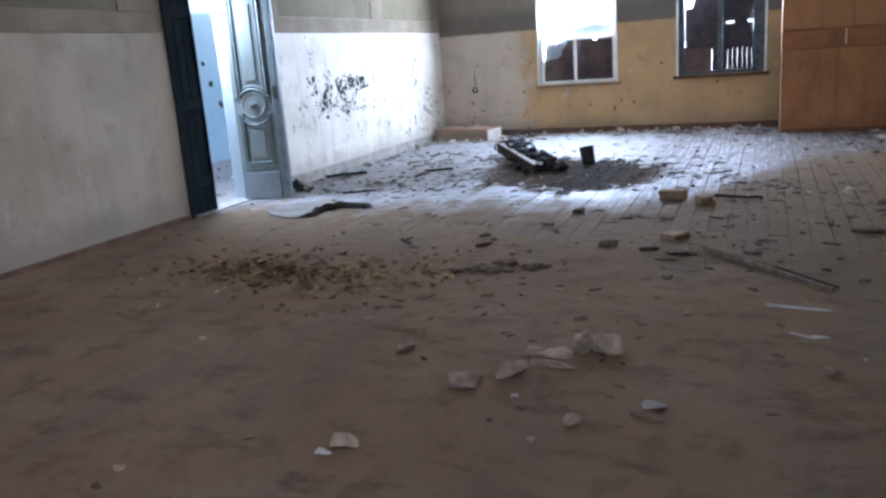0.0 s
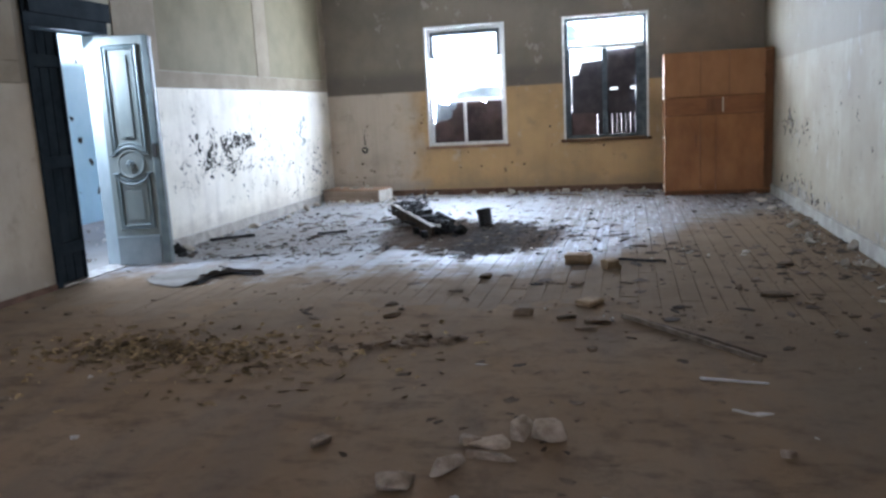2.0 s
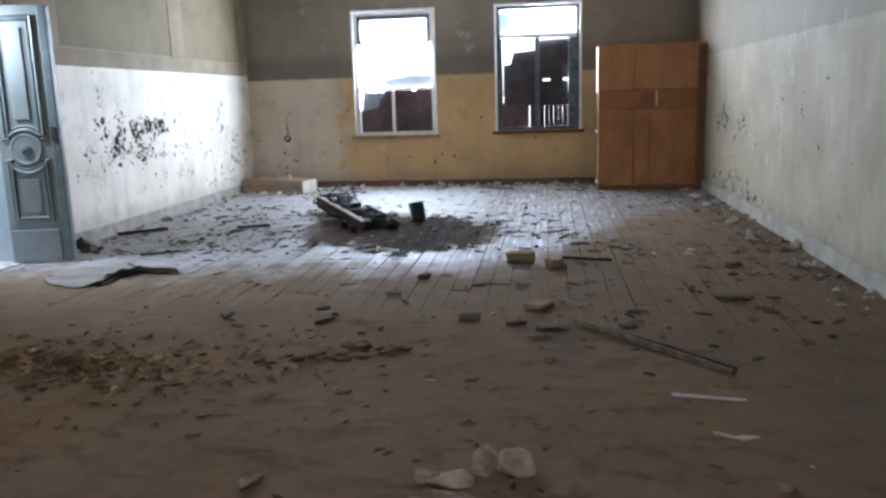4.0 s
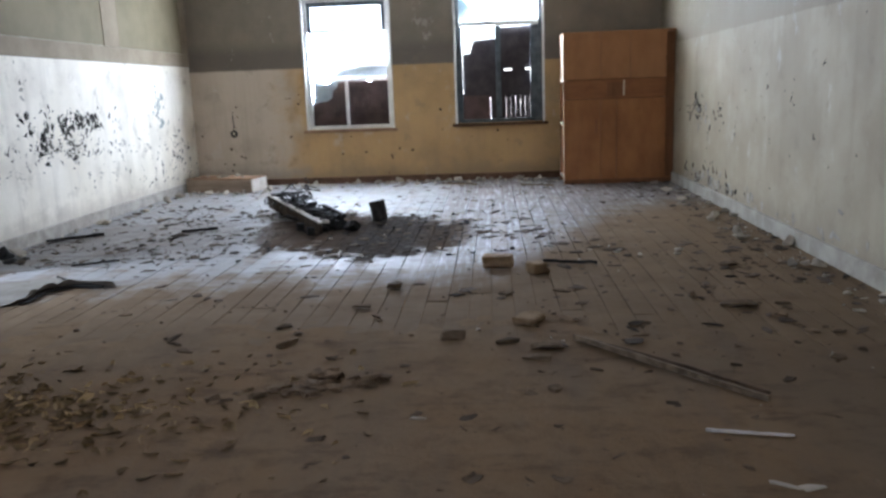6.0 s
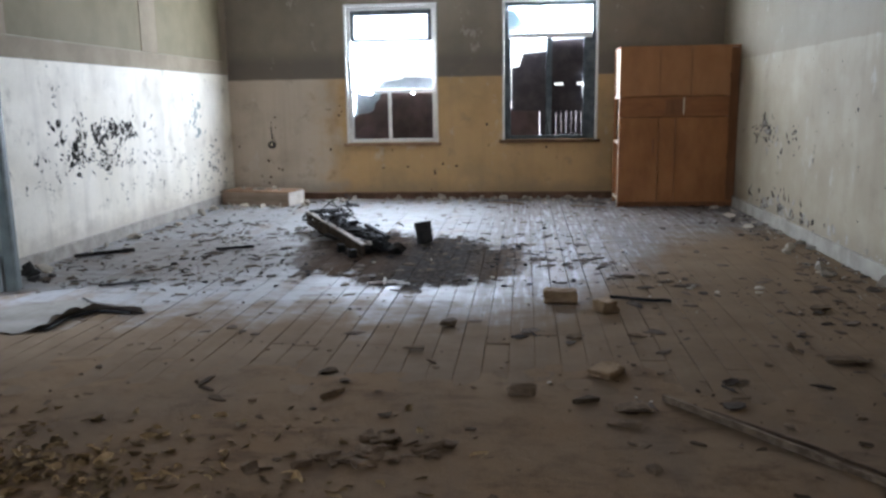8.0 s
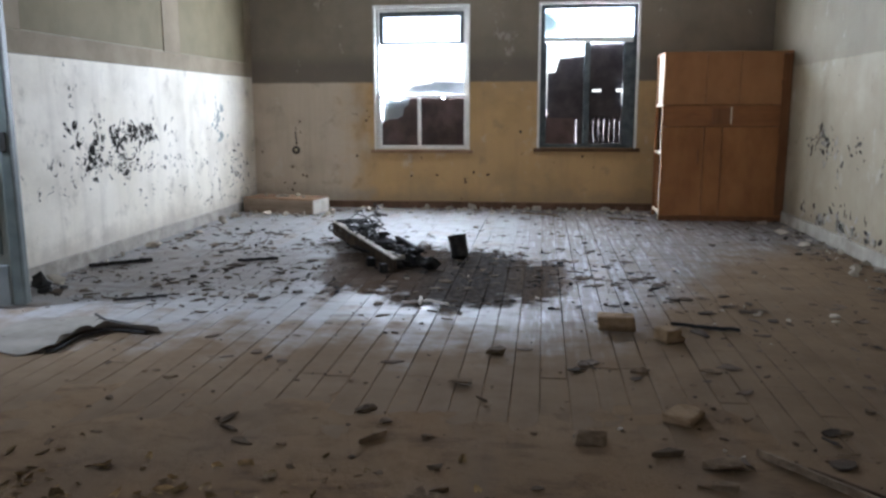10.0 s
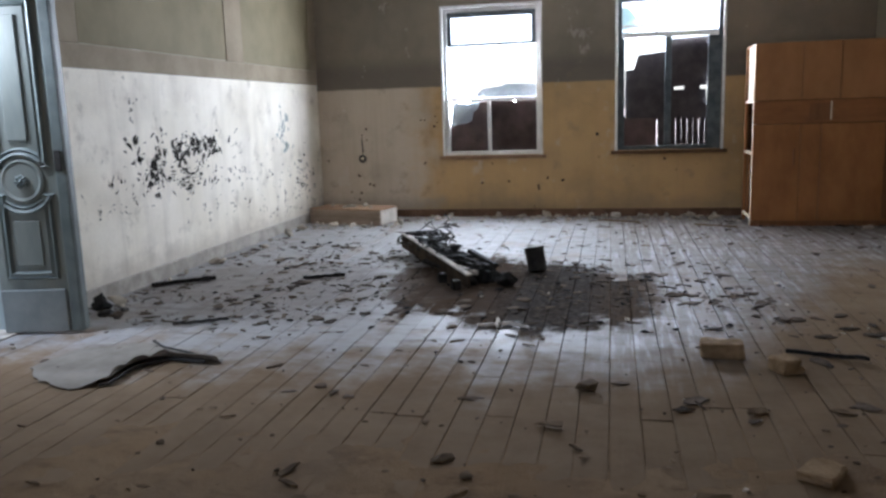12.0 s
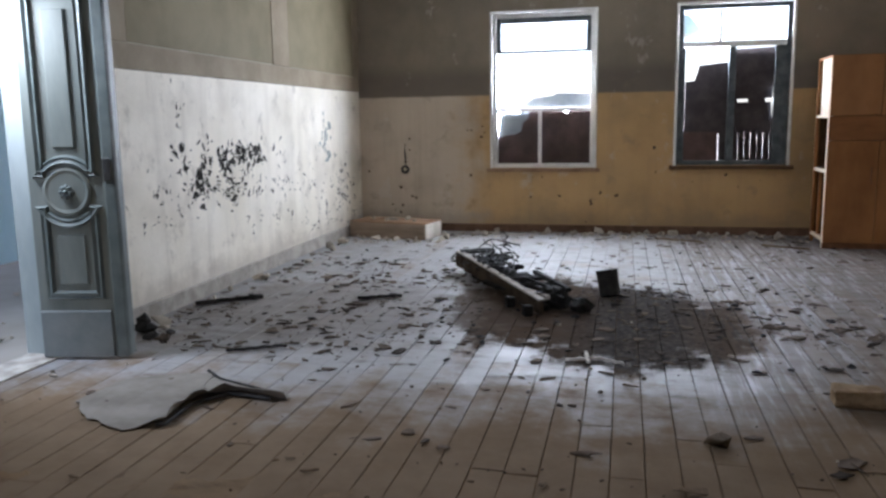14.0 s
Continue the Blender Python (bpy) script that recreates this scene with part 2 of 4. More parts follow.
def board_paint():
    """Bare floorboards under pale dust, scorched dark round the fire place, the bench's shadow painted in."""
    m, nt, b = surface("dusty floorboards", 0.6, 0.0, 0.3)
    v = place(nt)
    x, y, z = xyz(nt)
    long = grain(nt, 3.0, place(nt, (9, 0.6, 1)), 7.0)
    big, mid, fine = grain(nt, 0.8, v, 4.0), grain(nt, 3.2, v, 8.0, 0.7), grain(nt, 38, v, 6.0)
    wood = blend(nt, long, (0.12, 0.09, 0.07), (0.26, 0.21, 0.17))
    info = nt.nodes.new("ShaderNodeObjectInfo").outputs["Random"]
    dusty = calc(nt, "ADD", calc(nt, "MULTIPLY", mid, 0.6), calc(nt, "MULTIPLY", info, 0.17))
    dusty = calc(nt, "ADD", dusty, calc(nt, "MULTIPLY", big, 0.35))
    col = blend(nt, step(nt, dusty, 0.33, 0.58), wood, (0.245, 0.24, 0.238))
    col = blend(nt, calc(nt, "MULTIPLY", step(nt, fine, 0.5, 0.7), 0.25), col, (0.2, 0.18, 0.17))
    # scorched and swept patch, its brown left side the wreck's painted shadow
    dx = calc(nt, "DIVIDE", calc(nt, "ADD", x, 0.22), 0.66)
    dy = calc(nt, "DIVIDE", calc(nt, "SUBTRACT", y, 6.0), 0.92)
    r = calc(nt, "ADD", calc(nt, "MULTIPLY", dx, dx), calc(nt, "MULTIPLY", dy, dy))
    ex = calc(nt, "DIVIDE", calc(nt, "ADD", x, 1.05), 0.5)
    ey = calc(nt, "DIVIDE", calc(nt, "SUBTRACT", y, 6.4), 0.95)
    r = calc(nt, "MINIMUM", r, calc(nt, "ADD", calc(nt, "MULTIPLY", ex, ex), calc(nt, "MULTIPLY", ey, ey)))
    r = calc(nt, "ADD", r, calc(nt, "MULTIPLY", calc(nt, "SUBTRACT", mid, 0.5), 2.8))
    r = calc(nt, "ADD", r, calc(nt, "MULTIPLY", calc(nt, "SUBTRACT", grain(nt, 13, place(nt, (1, 0.6, 1)), 6.0, 0.7), 0.5), 1.6))
    r = calc(nt, "ADD", r, calc(nt, "MULTIPLY", calc(nt, "SUBTRACT", info, 0.5), 0.9))
    soot_shade = calc(nt, "SUBTRACT", 1.0, step(nt, r, 0.75, 1.4))
    ash = blend(nt, step(nt, grain(nt, 22, v, 7.0, 0.75), 0.42, 0.66), (0.022, 0.02, 0.019), (0.085, 0.072, 0.06))
    # brown at the left stands for the shadow beside the burnt bench
    ash = blend(nt, step(nt, calc(nt, "SUBTRACT", x, calc(nt, "MULTIPLY", mid, 0.5)), -1.0, -0.6), (0.05, 0.032, 0.02), ash)
    col = blend(nt, calc(nt, "MULTIPLY", soot_shade, 0.9), col, ash)
    # smears of trodden ash lying across the boards
    smear = grain(nt, 3.0, place(nt, (1.3, 3.6, 1)), 9.0, 0.72)
    col = blend(nt, calc(nt, "MULTIPLY", step(nt, smear, 0.54, 0.66), 0.6), col, (0.085, 0.076, 0.07))
    # grimy patch near the white wall
    gx = calc(nt, "DIVIDE", calc(nt, "ADD", x, 2.3), 1.2)
    gy = calc(nt, "DIVIDE", calc(nt, "SUBTRACT", y, 6.0), 1.0)
    g = calc(nt, "ADD", calc(nt, "MULTIPLY", gx, gx), calc(nt, "MULTIPLY", gy, gy))
    g = calc(nt, "ADD", g, calc(nt, "MULTIPLY", calc(nt, "SUBTRACT", mid, 0.5), 3.0))
    col = blend(nt, calc(nt, "MULTIPLY", calc(nt, "SUBTRACT", 1.0, step(nt, g, 0.3, 1.3)), 0.75), col, (0.15, 0.132, 0.118))
    # foot-worn strips where the boards show brown
    worn = calc(nt, "MULTIPLY", step(nt, x, -0.1, 0.35), step(nt, long, 0.38, 0.52))
    col = blend(nt, calc(nt, "MULTIPLY", worn, 0.8), col, (0.09, 0.067, 0.05))
    # single boards stripped to brown wood beside the scorched patch
    bare = calc(nt, "MULTIPLY", calc(nt, "MULTIPLY", step(nt, info, 0.45, 0.55), step(nt, x, -0.1, 0.4)), step(nt, mid, 0.36, 0.56))
    bare = calc(nt, "MULTIPLY", bare, calc(nt, "SUBTRACT", 1.0, step(nt, y, 6.6, 7.8)))
    col = blend(nt, calc(nt, "MULTIPLY", bare, 0.85), col, (0.12, 0.085, 0.058))
    # brown soil trodden in from the near half
    tread = calc(nt, "ADD", y, calc(nt, "MULTIPLY", calc(nt, "SUBTRACT", mid, 0.5), 2.0))
    tread = calc(nt, "ADD", tread, calc(nt, "MULTIPLY", step(nt, x, 0.3, 2.4), -3.0))
    tread = calc(nt, "ADD", tread, calc(nt, "MULTIPLY", calc(nt, "SUBTRACT", info, 0.5), 0.25))
    tread = calc(nt, "SUBTRACT", 1.0, step(nt, tread, 3.9, 4.9))
    col = blend(nt, calc(nt, "MULTIPLY", tread, 0.95), col, blend(nt, mid, (0.1, 0.068, 0.042), (0.23, 0.165, 0.105)))
    put(nt, b.inputs["Base Color"], col)
    matt = calc(nt, "MAXIMUM", soot_shade, calc(nt, "MULTIPLY", tread, 0.95))
    gloss = calc(nt, "ADD", 0.52, calc(nt, "MULTIPLY", step(nt, smear, 0.4, 0.65), 0.25))
    put(nt, b.inputs["Roughness"], calc(nt, "ADD", gloss, calc(nt, "MULTIPLY", matt, 0.3)))
    put(nt, b.inputs["Specular IOR Level"], calc(nt, "MULTIPLY", calc(nt, "SUBTRACT", 1.0, matt), 0.3))
    relief(nt, b, calc(nt, "ADD", long, calc(nt, "MULTIPLY", fine, 0.5)), 0.3, 0.006)
    return m


def dirt_paint():
    """Trodden brown soil."""
    m, nt, b = surface("trodden brown soil", 0.95, 0.0, 0.02)
    v = place(nt)
    big, mid, fine = grain(nt, 0.9, v, 5.0), grain(nt, 5.5, v, 8.0, 0.7), grain(nt, 60, v, 8.0, 0.7)
    col = blend(nt, step(nt, big, 0.35, 0.65), (0.25, 0.16, 0.086), (0.285, 0.2, 0.122))
    col = blend(nt, calc(nt, "MULTIPLY", step(nt, mid, 0.48, 0.7), 0.5), col, (0.085, 0.054, 0.033))
    col = blend(nt, calc(nt, "MULTIPLY", step(nt, mid, 0.36, 0.22), 0.5), col, (0.3, 0.25, 0.2))
    smear = grain(nt, 2.2, place(nt, (1.0, 2.4, 1)), 9.0, 0.7)
    col = blend(nt, calc(nt, "MULTIPLY", step(nt, smear, 0.52, 0.66), 0.55), col, (0.075, 0.052, 0.036))
    drag = grain(nt, 1.0, place(nt, (2.4, 0.55, 1)), 5.0, 0.6)
    col = blend(nt, calc(nt, "MULTIPLY", step(nt, drag, 0.45, 0.7), 0.5), col, (0.17, 0.135, 0.105))
    x, y, z = xyz(nt)
    side = calc(nt, "ADD", x, calc(nt, "MULTIPLY", calc(nt, "SUBTRACT", big, 0.5), 2.0))
    col = blend(nt, calc(nt, "MULTIPLY", step(nt, side, 1.3, 2.1), 0.45), col, (0.13, 0.105, 0.08))
    # Far soil darkens in colour where its light should be dimmer.
    far_dim = calc(nt, "ADD", y, calc(nt, "MULTIPLY", calc(nt, "SUBTRACT", big, 0.5), 2.5))
    col = blend(nt, calc(nt, "MULTIPLY", step(nt, far_dim, 1.6, 2.8), 0.3), col, (0.09, 0.062, 0.04))
    col = blend(nt, calc(nt, "MULTIPLY", fine, 0.35), col, (0.14, 0.1, 0.07))
    put(nt, b.inputs["Base Color"], col)
    relief(nt, b, calc(nt, "ADD", mid, calc(nt, "MULTIPLY", fine, 0.35)), 0.8, 0.035)
    return m


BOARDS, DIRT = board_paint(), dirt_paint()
GLASS, gnt, gb = surface("dirty window glass", 0.08)
gb.inputs["Transmission Weight"].default_value = 1.0
gb.inputs["Base Color"].default_value = (0.93, 0.96, 0.96, 1)
gb.inputs["IOR"].default_value = 1.1


# ---- mesh tools ----
def box(bm, x0, x1, y0, y1, z0, z1, bevel=0.0):
    t = bmesh.new() if bevel else bm
    v = [t.verts.new((x, y, z)) for x in (x0, x1) for y in (y0, y1) for z in (z0, z1)]
    for f in ((0, 1, 3, 2), (4, 6, 7, 5), (0, 4, 5, 1), (2, 3, 7, 6), (0, 2, 6, 4), (1, 5, 7, 3)):
        t.faces.new([v[i] for i in f])
    if bevel:
        bmesh.ops.bevel(t, geom=t.edges[:], offset=bevel, segments=1, affect="EDGES", profile=0.5)
        merge(bm, t)
    return bm


def merge(bm, t, m=None):
    if m is not None:
        t.transform(m)
    data = bpy.data.meshes.new("tmp")
    t.to_mesh(data)
    t.free()
    bm.from_mesh(data)
    bpy.data.meshes.remove(data)


def made(name, bm, material, smooth=False):
    bmesh.ops.recalc_face_normals(bm, faces=bm.faces[:])
    data = bpy.data.meshes.new(name)
    bm.to_mesh(data)
    bm.free()
    data.materials.append(material)
    if smooth:
        for p in data.polygons:
            p.use_smooth = True
    return data


def part(name, bm, material, parent=None, label="", smooth=False):
    ob = new(name, made(name, bm, material, smooth))
    ob.parent = parent
    return tagged(ob, label)


def boxpart(name, dims, material, parent=None, label="", bevel=0.004):
    return part(name, box(bmesh.new(), *dims, bevel), material, parent, label)


def thing(name, m, label, category, group="", kind=""):
    ob = new(name)
    ob.matrix_world = m
    ob.empty_display_size = 0.1
    return tagged(ob, label, category, group, kind)


def tube(bm, pts, radius, sides=6):
    """A tube along points; radius: a number or one per point."""
    rings = []
    for i, p in enumerate(pts):
        p = Vector(p)
        d = (Vector(pts[min(i + 1, len(pts) - 1)]) - Vector(pts[max(i - 1, 0)])).normalized()
        q = d.to_track_quat("Z", "Y")
        r = radius[i] if isinstance(radius, (list, tuple)) else radius
        rings.append([bm.verts.new(p + q @ Vector((r * math.cos(a), r * math.sin(a), 0))) for a in [math.tau * k / sides for k in range(sides)]])
    for a, b in zip(rings, rings[1:]):
        for k in range(sides):
            bm.faces.new((a[k], a[(k + 1) % sides], b[(k + 1) % sides], b[k]))
    bm.faces.new(rings[0]), bm.faces.new(rings[-1])
    return bm


def lump(bm, size, seed, rough=0.3, sub=2, m=None):
    """An irregular lump resting on z = 0: broken and angular where rough, else nearly round."""
    t = bmesh.new()
    if rough >= 0.2:
        q = random.Random(seed * 13 + 1)
        for _ in range(9 + 4 * sub):
            d = Vector((q.gauss(0, 1), q.gauss(0, 1), q.gauss(0, 1))).normalized() * q.uniform(0.6, 1.0) ** 0.5
            t.verts.new((d.x * size[0] / 2 * q.uniform(0.8, 1.1), d.y * size[1] / 2 * q.uniform(0.8, 1.1), d.z * size[2] * 0.55))
        hull = bmesh.ops.convex_hull(t, input=t.verts[:])
        bmesh.ops.delete(t, geom=[v for v in t.verts if not v.link_faces], context="VERTS")
    else:
        bmesh.ops.create_icosphere(t, subdivisions=sub, radius=0.5)
        for v in t.verts:
            v.co *= 1 + rough * noise.noise(v.co * 2.3 + Vector((seed * 7.1, seed * 3.3, seed)))
            v.co = Vector((v.co.x * size[0], v.co.y * size[1], v.co.z * size[2]))
    low = min(v.co.z for v in t.verts)
    for v in t.verts:
        v.co.z = max(v.co.z - low - 0.15 * size[2], 0)
    merge(bm, t, m)
    return bm


def lathed(bm, profile, sides=20):
    rings = [[bm.verts.new((r * math.cos(math.tau * k / sides), r * math.sin(math.tau * k / sides), z)) for k in range(sides)] for r, z in profile]
    for a, b in zip(rings, rings[1:]):
        for k in range(sides):
            bm.faces.new((a[k], a[(k + 1) % sides], b[(k + 1) % sides], b[k]))
    bm.faces.new(rings[0]), bm.faces.new(rings[-1])
    return bm


def sweep(bm, pts, width, depth, closed=True):
    """A bevelled moulding along points (u, v) of a face at y = 0, rising towards -y."""
    n = len(pts)
    prof = ((-0.5, 0.0), (-0.3, 1.0), (0.05, 0.55), (0.3, 0.85), (0.5, 0.0))
    rings = []
    for i in range(n):
        p = Vector(pts[i])
        a = Vector(pts[i - 1]) if closed or i else p
        b = Vector(pts[(i + 1) % n]) if closed or i < n - 1 else p
        da, db = (p - a).normalized() if (p - a).length else (b - p).normalized(), (b - p).normalized() if (b - p).length else (p - a).normalized()
        t = (da + db).normalized()
        nrm = Vector((-t.y, t.x))
        k = 1 / max(0.5, abs(nrm.dot(Vector((-da.y, da.x)))))
        rings.append([bm.verts.new((p.x + nrm.x * s * width * k, -d * depth, p.y + nrm.y * s * width * k)) for s, d in prof])
    for i in range(n if closed else n - 1):
        a, b = rings[i], rings[(i + 1) % n]
        for k in range(len(prof) - 1):
            bm.faces.new((a[k], a[k + 1], b[k + 1], b[k]))
    return bm


rnd = random.Random(5)


def flake(bm, m, size, thick, sides=6, rng=rnd):
    """A thin broken chip, lying in its own xy plane."""
    c = [(size * rng.uniform(0.5, 1) * math.cos(math.tau * k / sides), size * rng.uniform(0.35, 0.8) * math.sin(math.tau * k / sides)) for k in range(sides)]
    lo = [bm.verts.new(m @ Vector((x, y, 0))) for x, y in c]
    hi = [bm.verts.new(m @ Vector((x * 0.85, y * 0.85, thick * rng.uniform(0.6, 1.2)))) for x, y in c]
    for k in range(sides):
        bm.faces.new((lo[k], lo[(k + 1) % sides], hi[(k + 1) % sides], hi[k]))
    bm.faces.new(hi)
    bm.faces.new(lo[::-1])


# ---- structure ----
def setting(name, bm, material, label, category):
    return tagged(part(name, bm, material), label, category, kind="structure")


ground = bmesh.new()
bmesh.ops.create_grid(ground, x_segments=40, y_segments=40, size=900)
for v in ground.verts:
    v.co.z = -0.14
setting("ground", ground, EARTH, "pale dry earth around the building", "ground")

b = box(bmesh.new(), XL, XR, YS, YN, -0.12, -0.03)
setting("floor_base", b, CAB_DARK, "dark void under the floorboards", "floor")

b = bmesh.new()
box(b, XL - WD, XL, DOOR1, YN + WT, -0.14, H)
box(b, XL - WD, XL, DOOR0, DOOR1, DOORH + 0.22, H)
box(b, XL - WD, XL, DOOR0, DOOR1, -0.14, -0.02)
setting("wall_west_near", box(bmesh.new(), XL - WD, XL, YS - WT, DOOR0, -0.14, H), WALL_NEAR_DIM, "wall stretch beside the door, dim warm light put in tan", "wall")
wall_west = setting("wall_west", b, WALL_W, "whitewashed wall with an olive upper part, flaking", "wall")

b = bmesh.new()
box(b, XL, WIN[0][0], YN, YN + WT, -0.14, H)
box(b, WIN[0][1], WIN[1][0], YN, YN + WT, -0.14, H)
box(b, WIN[1][1], XR, YN, YN + WT, -0.14, H)
for x0, x1, z0, z1 in WIN:
    box(b, x0, x1, YN, YN + WT, -0.14, z0)
    box(b, x0, x1, YN, YN + WT, z1, H)
wall_north = setting("wall_north", b, WALL_N, "ochre wall with a sooty grey upper part", "wall")
wall_east = setting("wall_east", box(bmesh.new(), XR, XR + WT, YS - WT, YN + WT, -0.14, H), WALL_E, "cream wall with stains and flaked paint", "wall")
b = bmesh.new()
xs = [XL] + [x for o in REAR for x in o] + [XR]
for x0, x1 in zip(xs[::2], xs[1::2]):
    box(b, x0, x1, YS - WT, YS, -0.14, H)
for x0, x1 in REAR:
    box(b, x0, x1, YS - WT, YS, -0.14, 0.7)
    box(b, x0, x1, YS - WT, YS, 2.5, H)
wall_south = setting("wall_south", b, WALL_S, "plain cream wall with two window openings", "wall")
setting("ceiling", box(bmesh.new(), XL - WT, XR + WT, YS - WT, YN + WT, H, H + 0.25), CEILING, "old whitewashed ceiling", "ceiling")

# skirtings
b = bmesh.new()
box(b, XL, XL + 0.025, DOOR1 + 0.1, YN, -0.02, 0.11, 0.006)
setting("baseboard_west", b, SKIRT_PALE, "dusty grey skirting along the white wall", "skirting")
# Low dark strip added for the dark line at the wall foot.
setting("wall_foot_strip", box(bmesh.new(), XL, XL + 0.02, YS, DOOR0 - 0.06, -0.02, 0.045, 0.005), SKIRT_RED, "low dark strip along the wall foot beside the door", "skirting")
setting("baseboard_east", box(bmesh.new(), XR - 0.03, XR, YS, YN, -0.02, 0.12, 0.006), SKIRT_EAST, "dusty cream skirting, broken in places", "skirting")
setting("baseboard_north", box(bmesh.new(), XL + 0.03, XR - 0.03, YN - 0.022, YN, -0.02, 0.085, 0.005), SKIRT_RED, "dark red-brown skirting under the windows", "skirting")

# beige rail and frames round the olive upper panels of the west wall
b = bmesh.new()
for y0, y1 in ((YS, DOOR0 - 0.14), (DOOR1 + 0.14, YN)):
    box(b, XL, XL + 0.012, y0, y1, RAIL, 1.78, 0.003)
for y0, y1 in ((7.65, 8.0), (9.8, YN), (DOOR1 + 0.14, 5.5), (YS, YS + 0.3), (-0.1, 0.25), (3.2, DOOR0 - 0.14)):
    box(b, XL, XL + 0.012, y0, y1, 1.784, H - 0.06, 0.003)
setting("trim_west", b, BAND, "beige painted framing strips above the white wall", "wall trim")
for y0, y1 in ((5.508, 7.642), (8.008, 9.792), (0.258, 3.192), (YS + 0.308, -0.108)):
    setting("panel_west", box(bmesh.new(), XL, XL + 0.006, y0, y1, 1.79, H - 0.07), PANEL, "olive painted wall panel with a thin joint", "wall panel")

# ---- door in the west wall ----
frame_ob = thing("door_1", pose(XL, DOOR0, 0), "blue-grey wooden door frame, double door half open", "door", kind="structure")
depth = WD
# Near jamb and head take the shaded blue, far jamb the daylit grey.
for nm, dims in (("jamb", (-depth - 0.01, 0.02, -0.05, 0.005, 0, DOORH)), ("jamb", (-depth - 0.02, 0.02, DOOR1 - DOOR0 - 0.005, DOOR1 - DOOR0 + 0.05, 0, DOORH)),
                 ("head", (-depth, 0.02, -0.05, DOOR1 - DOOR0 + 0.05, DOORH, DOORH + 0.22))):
    boxpart(nm, dims, NAVY_SHADE if dims[2] < 0 else LINING_LIT, frame_ob)
boxpart("casing", (0.021, 0.045, 0.0, DOOR1 - DOOR0 + 0.08, DOORH + 0.1, DOORH + 0.26), NAVY_SHADE, frame_ob, "dark board over the door")
boxpart("threshold", (-depth, 0.02, 0.006, DOOR1 - DOOR0 - 0.006, -0.02, 0.012), ASHWOOD, frame_ob, "worn threshold")


def door_leaf(m, label):
    """A narrow panelled leaf: tall and low panels with curved ends round a medallion and rosette."""
    w, h, t = 0.45, 2.04, 0.045
    leaf = thing("door_leaf", m, label, "door", "leaves of the double door")
    part("panel_board", box(bmesh.new(), 0, w, 0, t, 0.012, h, 0.004), BLUE, leaf)
    c, z, r = w / 2 - 0.015, 0.925, 0.135
    lo, hi = 0.075, w - 0.105
    arc = [(c + (r + 0.035) * math.cos(a), z + (r + 0.035) * math.sin(a)) for a in [radians(k) for k in range(145, 34, -10)]]
    part("upper_moulding", sweep(bmesh.new(), [(lo, h - 0.1), (lo, arc[0][1])] + arc + [(hi, arc[-1][1]), (hi, h - 0.1)], 0.05, 0.024), BLUE_DARK, leaf)
    arc2 = [(c + (r + 0.035) * math.cos(a), z + (r + 0.035) * math.sin(a)) for a in [radians(k) for k in range(215, 326, 10)]]
    part("lower_moulding", sweep(bmesh.new(), [(lo, 0.36), (lo, arc2[0][1])] + arc2 + [(hi, arc2[-1][1]), (hi, 0.36)], 0.05, 0.024), BLUE_DARK, leaf)
    part("upper_panel", box(bmesh.new(), lo + 0.075, hi - 0.075, -0.012, -0.001, z + r + 0.1, h - 0.17, 0.004), BLUE, leaf)
    part("lower_panel", box(bmesh.new(), lo + 0.06, hi - 0.06, -0.012, -0.001, 0.42, z - r - 0.1, 0.004), BLUE, leaf)
    disc = lathed(bmesh.new(), ((0.13, 0.0), (0.13, 0.012), (0.115, 0.018), (0.1, 0.012), (0.0, 0.012)), 28)
    disc.transform(pose(c, 0, z, 90))
    med = part("medallion", disc, BLUE, leaf)
    ros = bmesh.new()
    for k in range(8):
        lump(ros, (0.034, 0.026, 0.03), k, 0.1, 1, pose(0.026 * math.cos(k * math.tau / 8), 0.026 * math.sin(k * math.tau / 8), 0.01, 0, 0, k * 45))
    lump(ros, (0.03, 0.03, 0.04), 11, 0.1, 1, pose(0, 0, 0.012))
    ros.transform(pose(c, 0, z, 90))
    part("rosette", ros, BLUE_DARK, med, "carved flower rosette", True)
    part("base_board", box(bmesh.new(), 0.008, w - 0.05, -0.022, -0.001, 0.016, 0.275, 0.006), PINE, leaf, "dusty base board")
    part("meeting_strip", box(bmesh.new(), w - 0.035, w + 0.03, -0.02, -0.001, 0.014, h - 0.01, 0.006), BLUE_DARK, leaf)
    part("edge_strip", box(bmesh.new(), w + 0.001, w + 0.03, 0.001, t + 0.03, 0.014, h - 0.01, 0.006), BLUE_DARK, leaf)
    lock = bmesh.new()
    box(lock, w - 0.03, w + 0.01, -0.028, -0.02, 0.98, 1.1, 0.003)
    part("lock_plate", lock, SOOT_STEEL, leaf, "dark lock plate")
    return leaf


door_leaf(pose(-3.445, 4.615, 0, 0, 0, 12), "blue-grey panelled door leaf with rosette, standing open")
# Shut leaf in the shade-darkened blue, as it stands backlit.
shut = thing("door_leaf", pose(-3.42, DOOR0 + 0.008, 0, 0, 0, 90), "boarded door leaf, shut, its shade put in dark slate-blue", "door", "leaves of the double door")
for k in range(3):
    boxpart("board", (0.001 + 0.108 * k, 0.106 + 0.108 * k, 0, 0.04, 0.014, 2.04), NAVY_SHADE, shut, bevel=0.005)
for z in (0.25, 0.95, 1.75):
    boxpart("ledge", (0.01, 0.318, -0.022, -0.001, z, z + 0.1), NAVY_SHADE, shut)
boxpart("meeting_strip", (0.326, 0.348, -0.02, 0.045, 0.014, 2.04), NAVY_SHADE, shut)

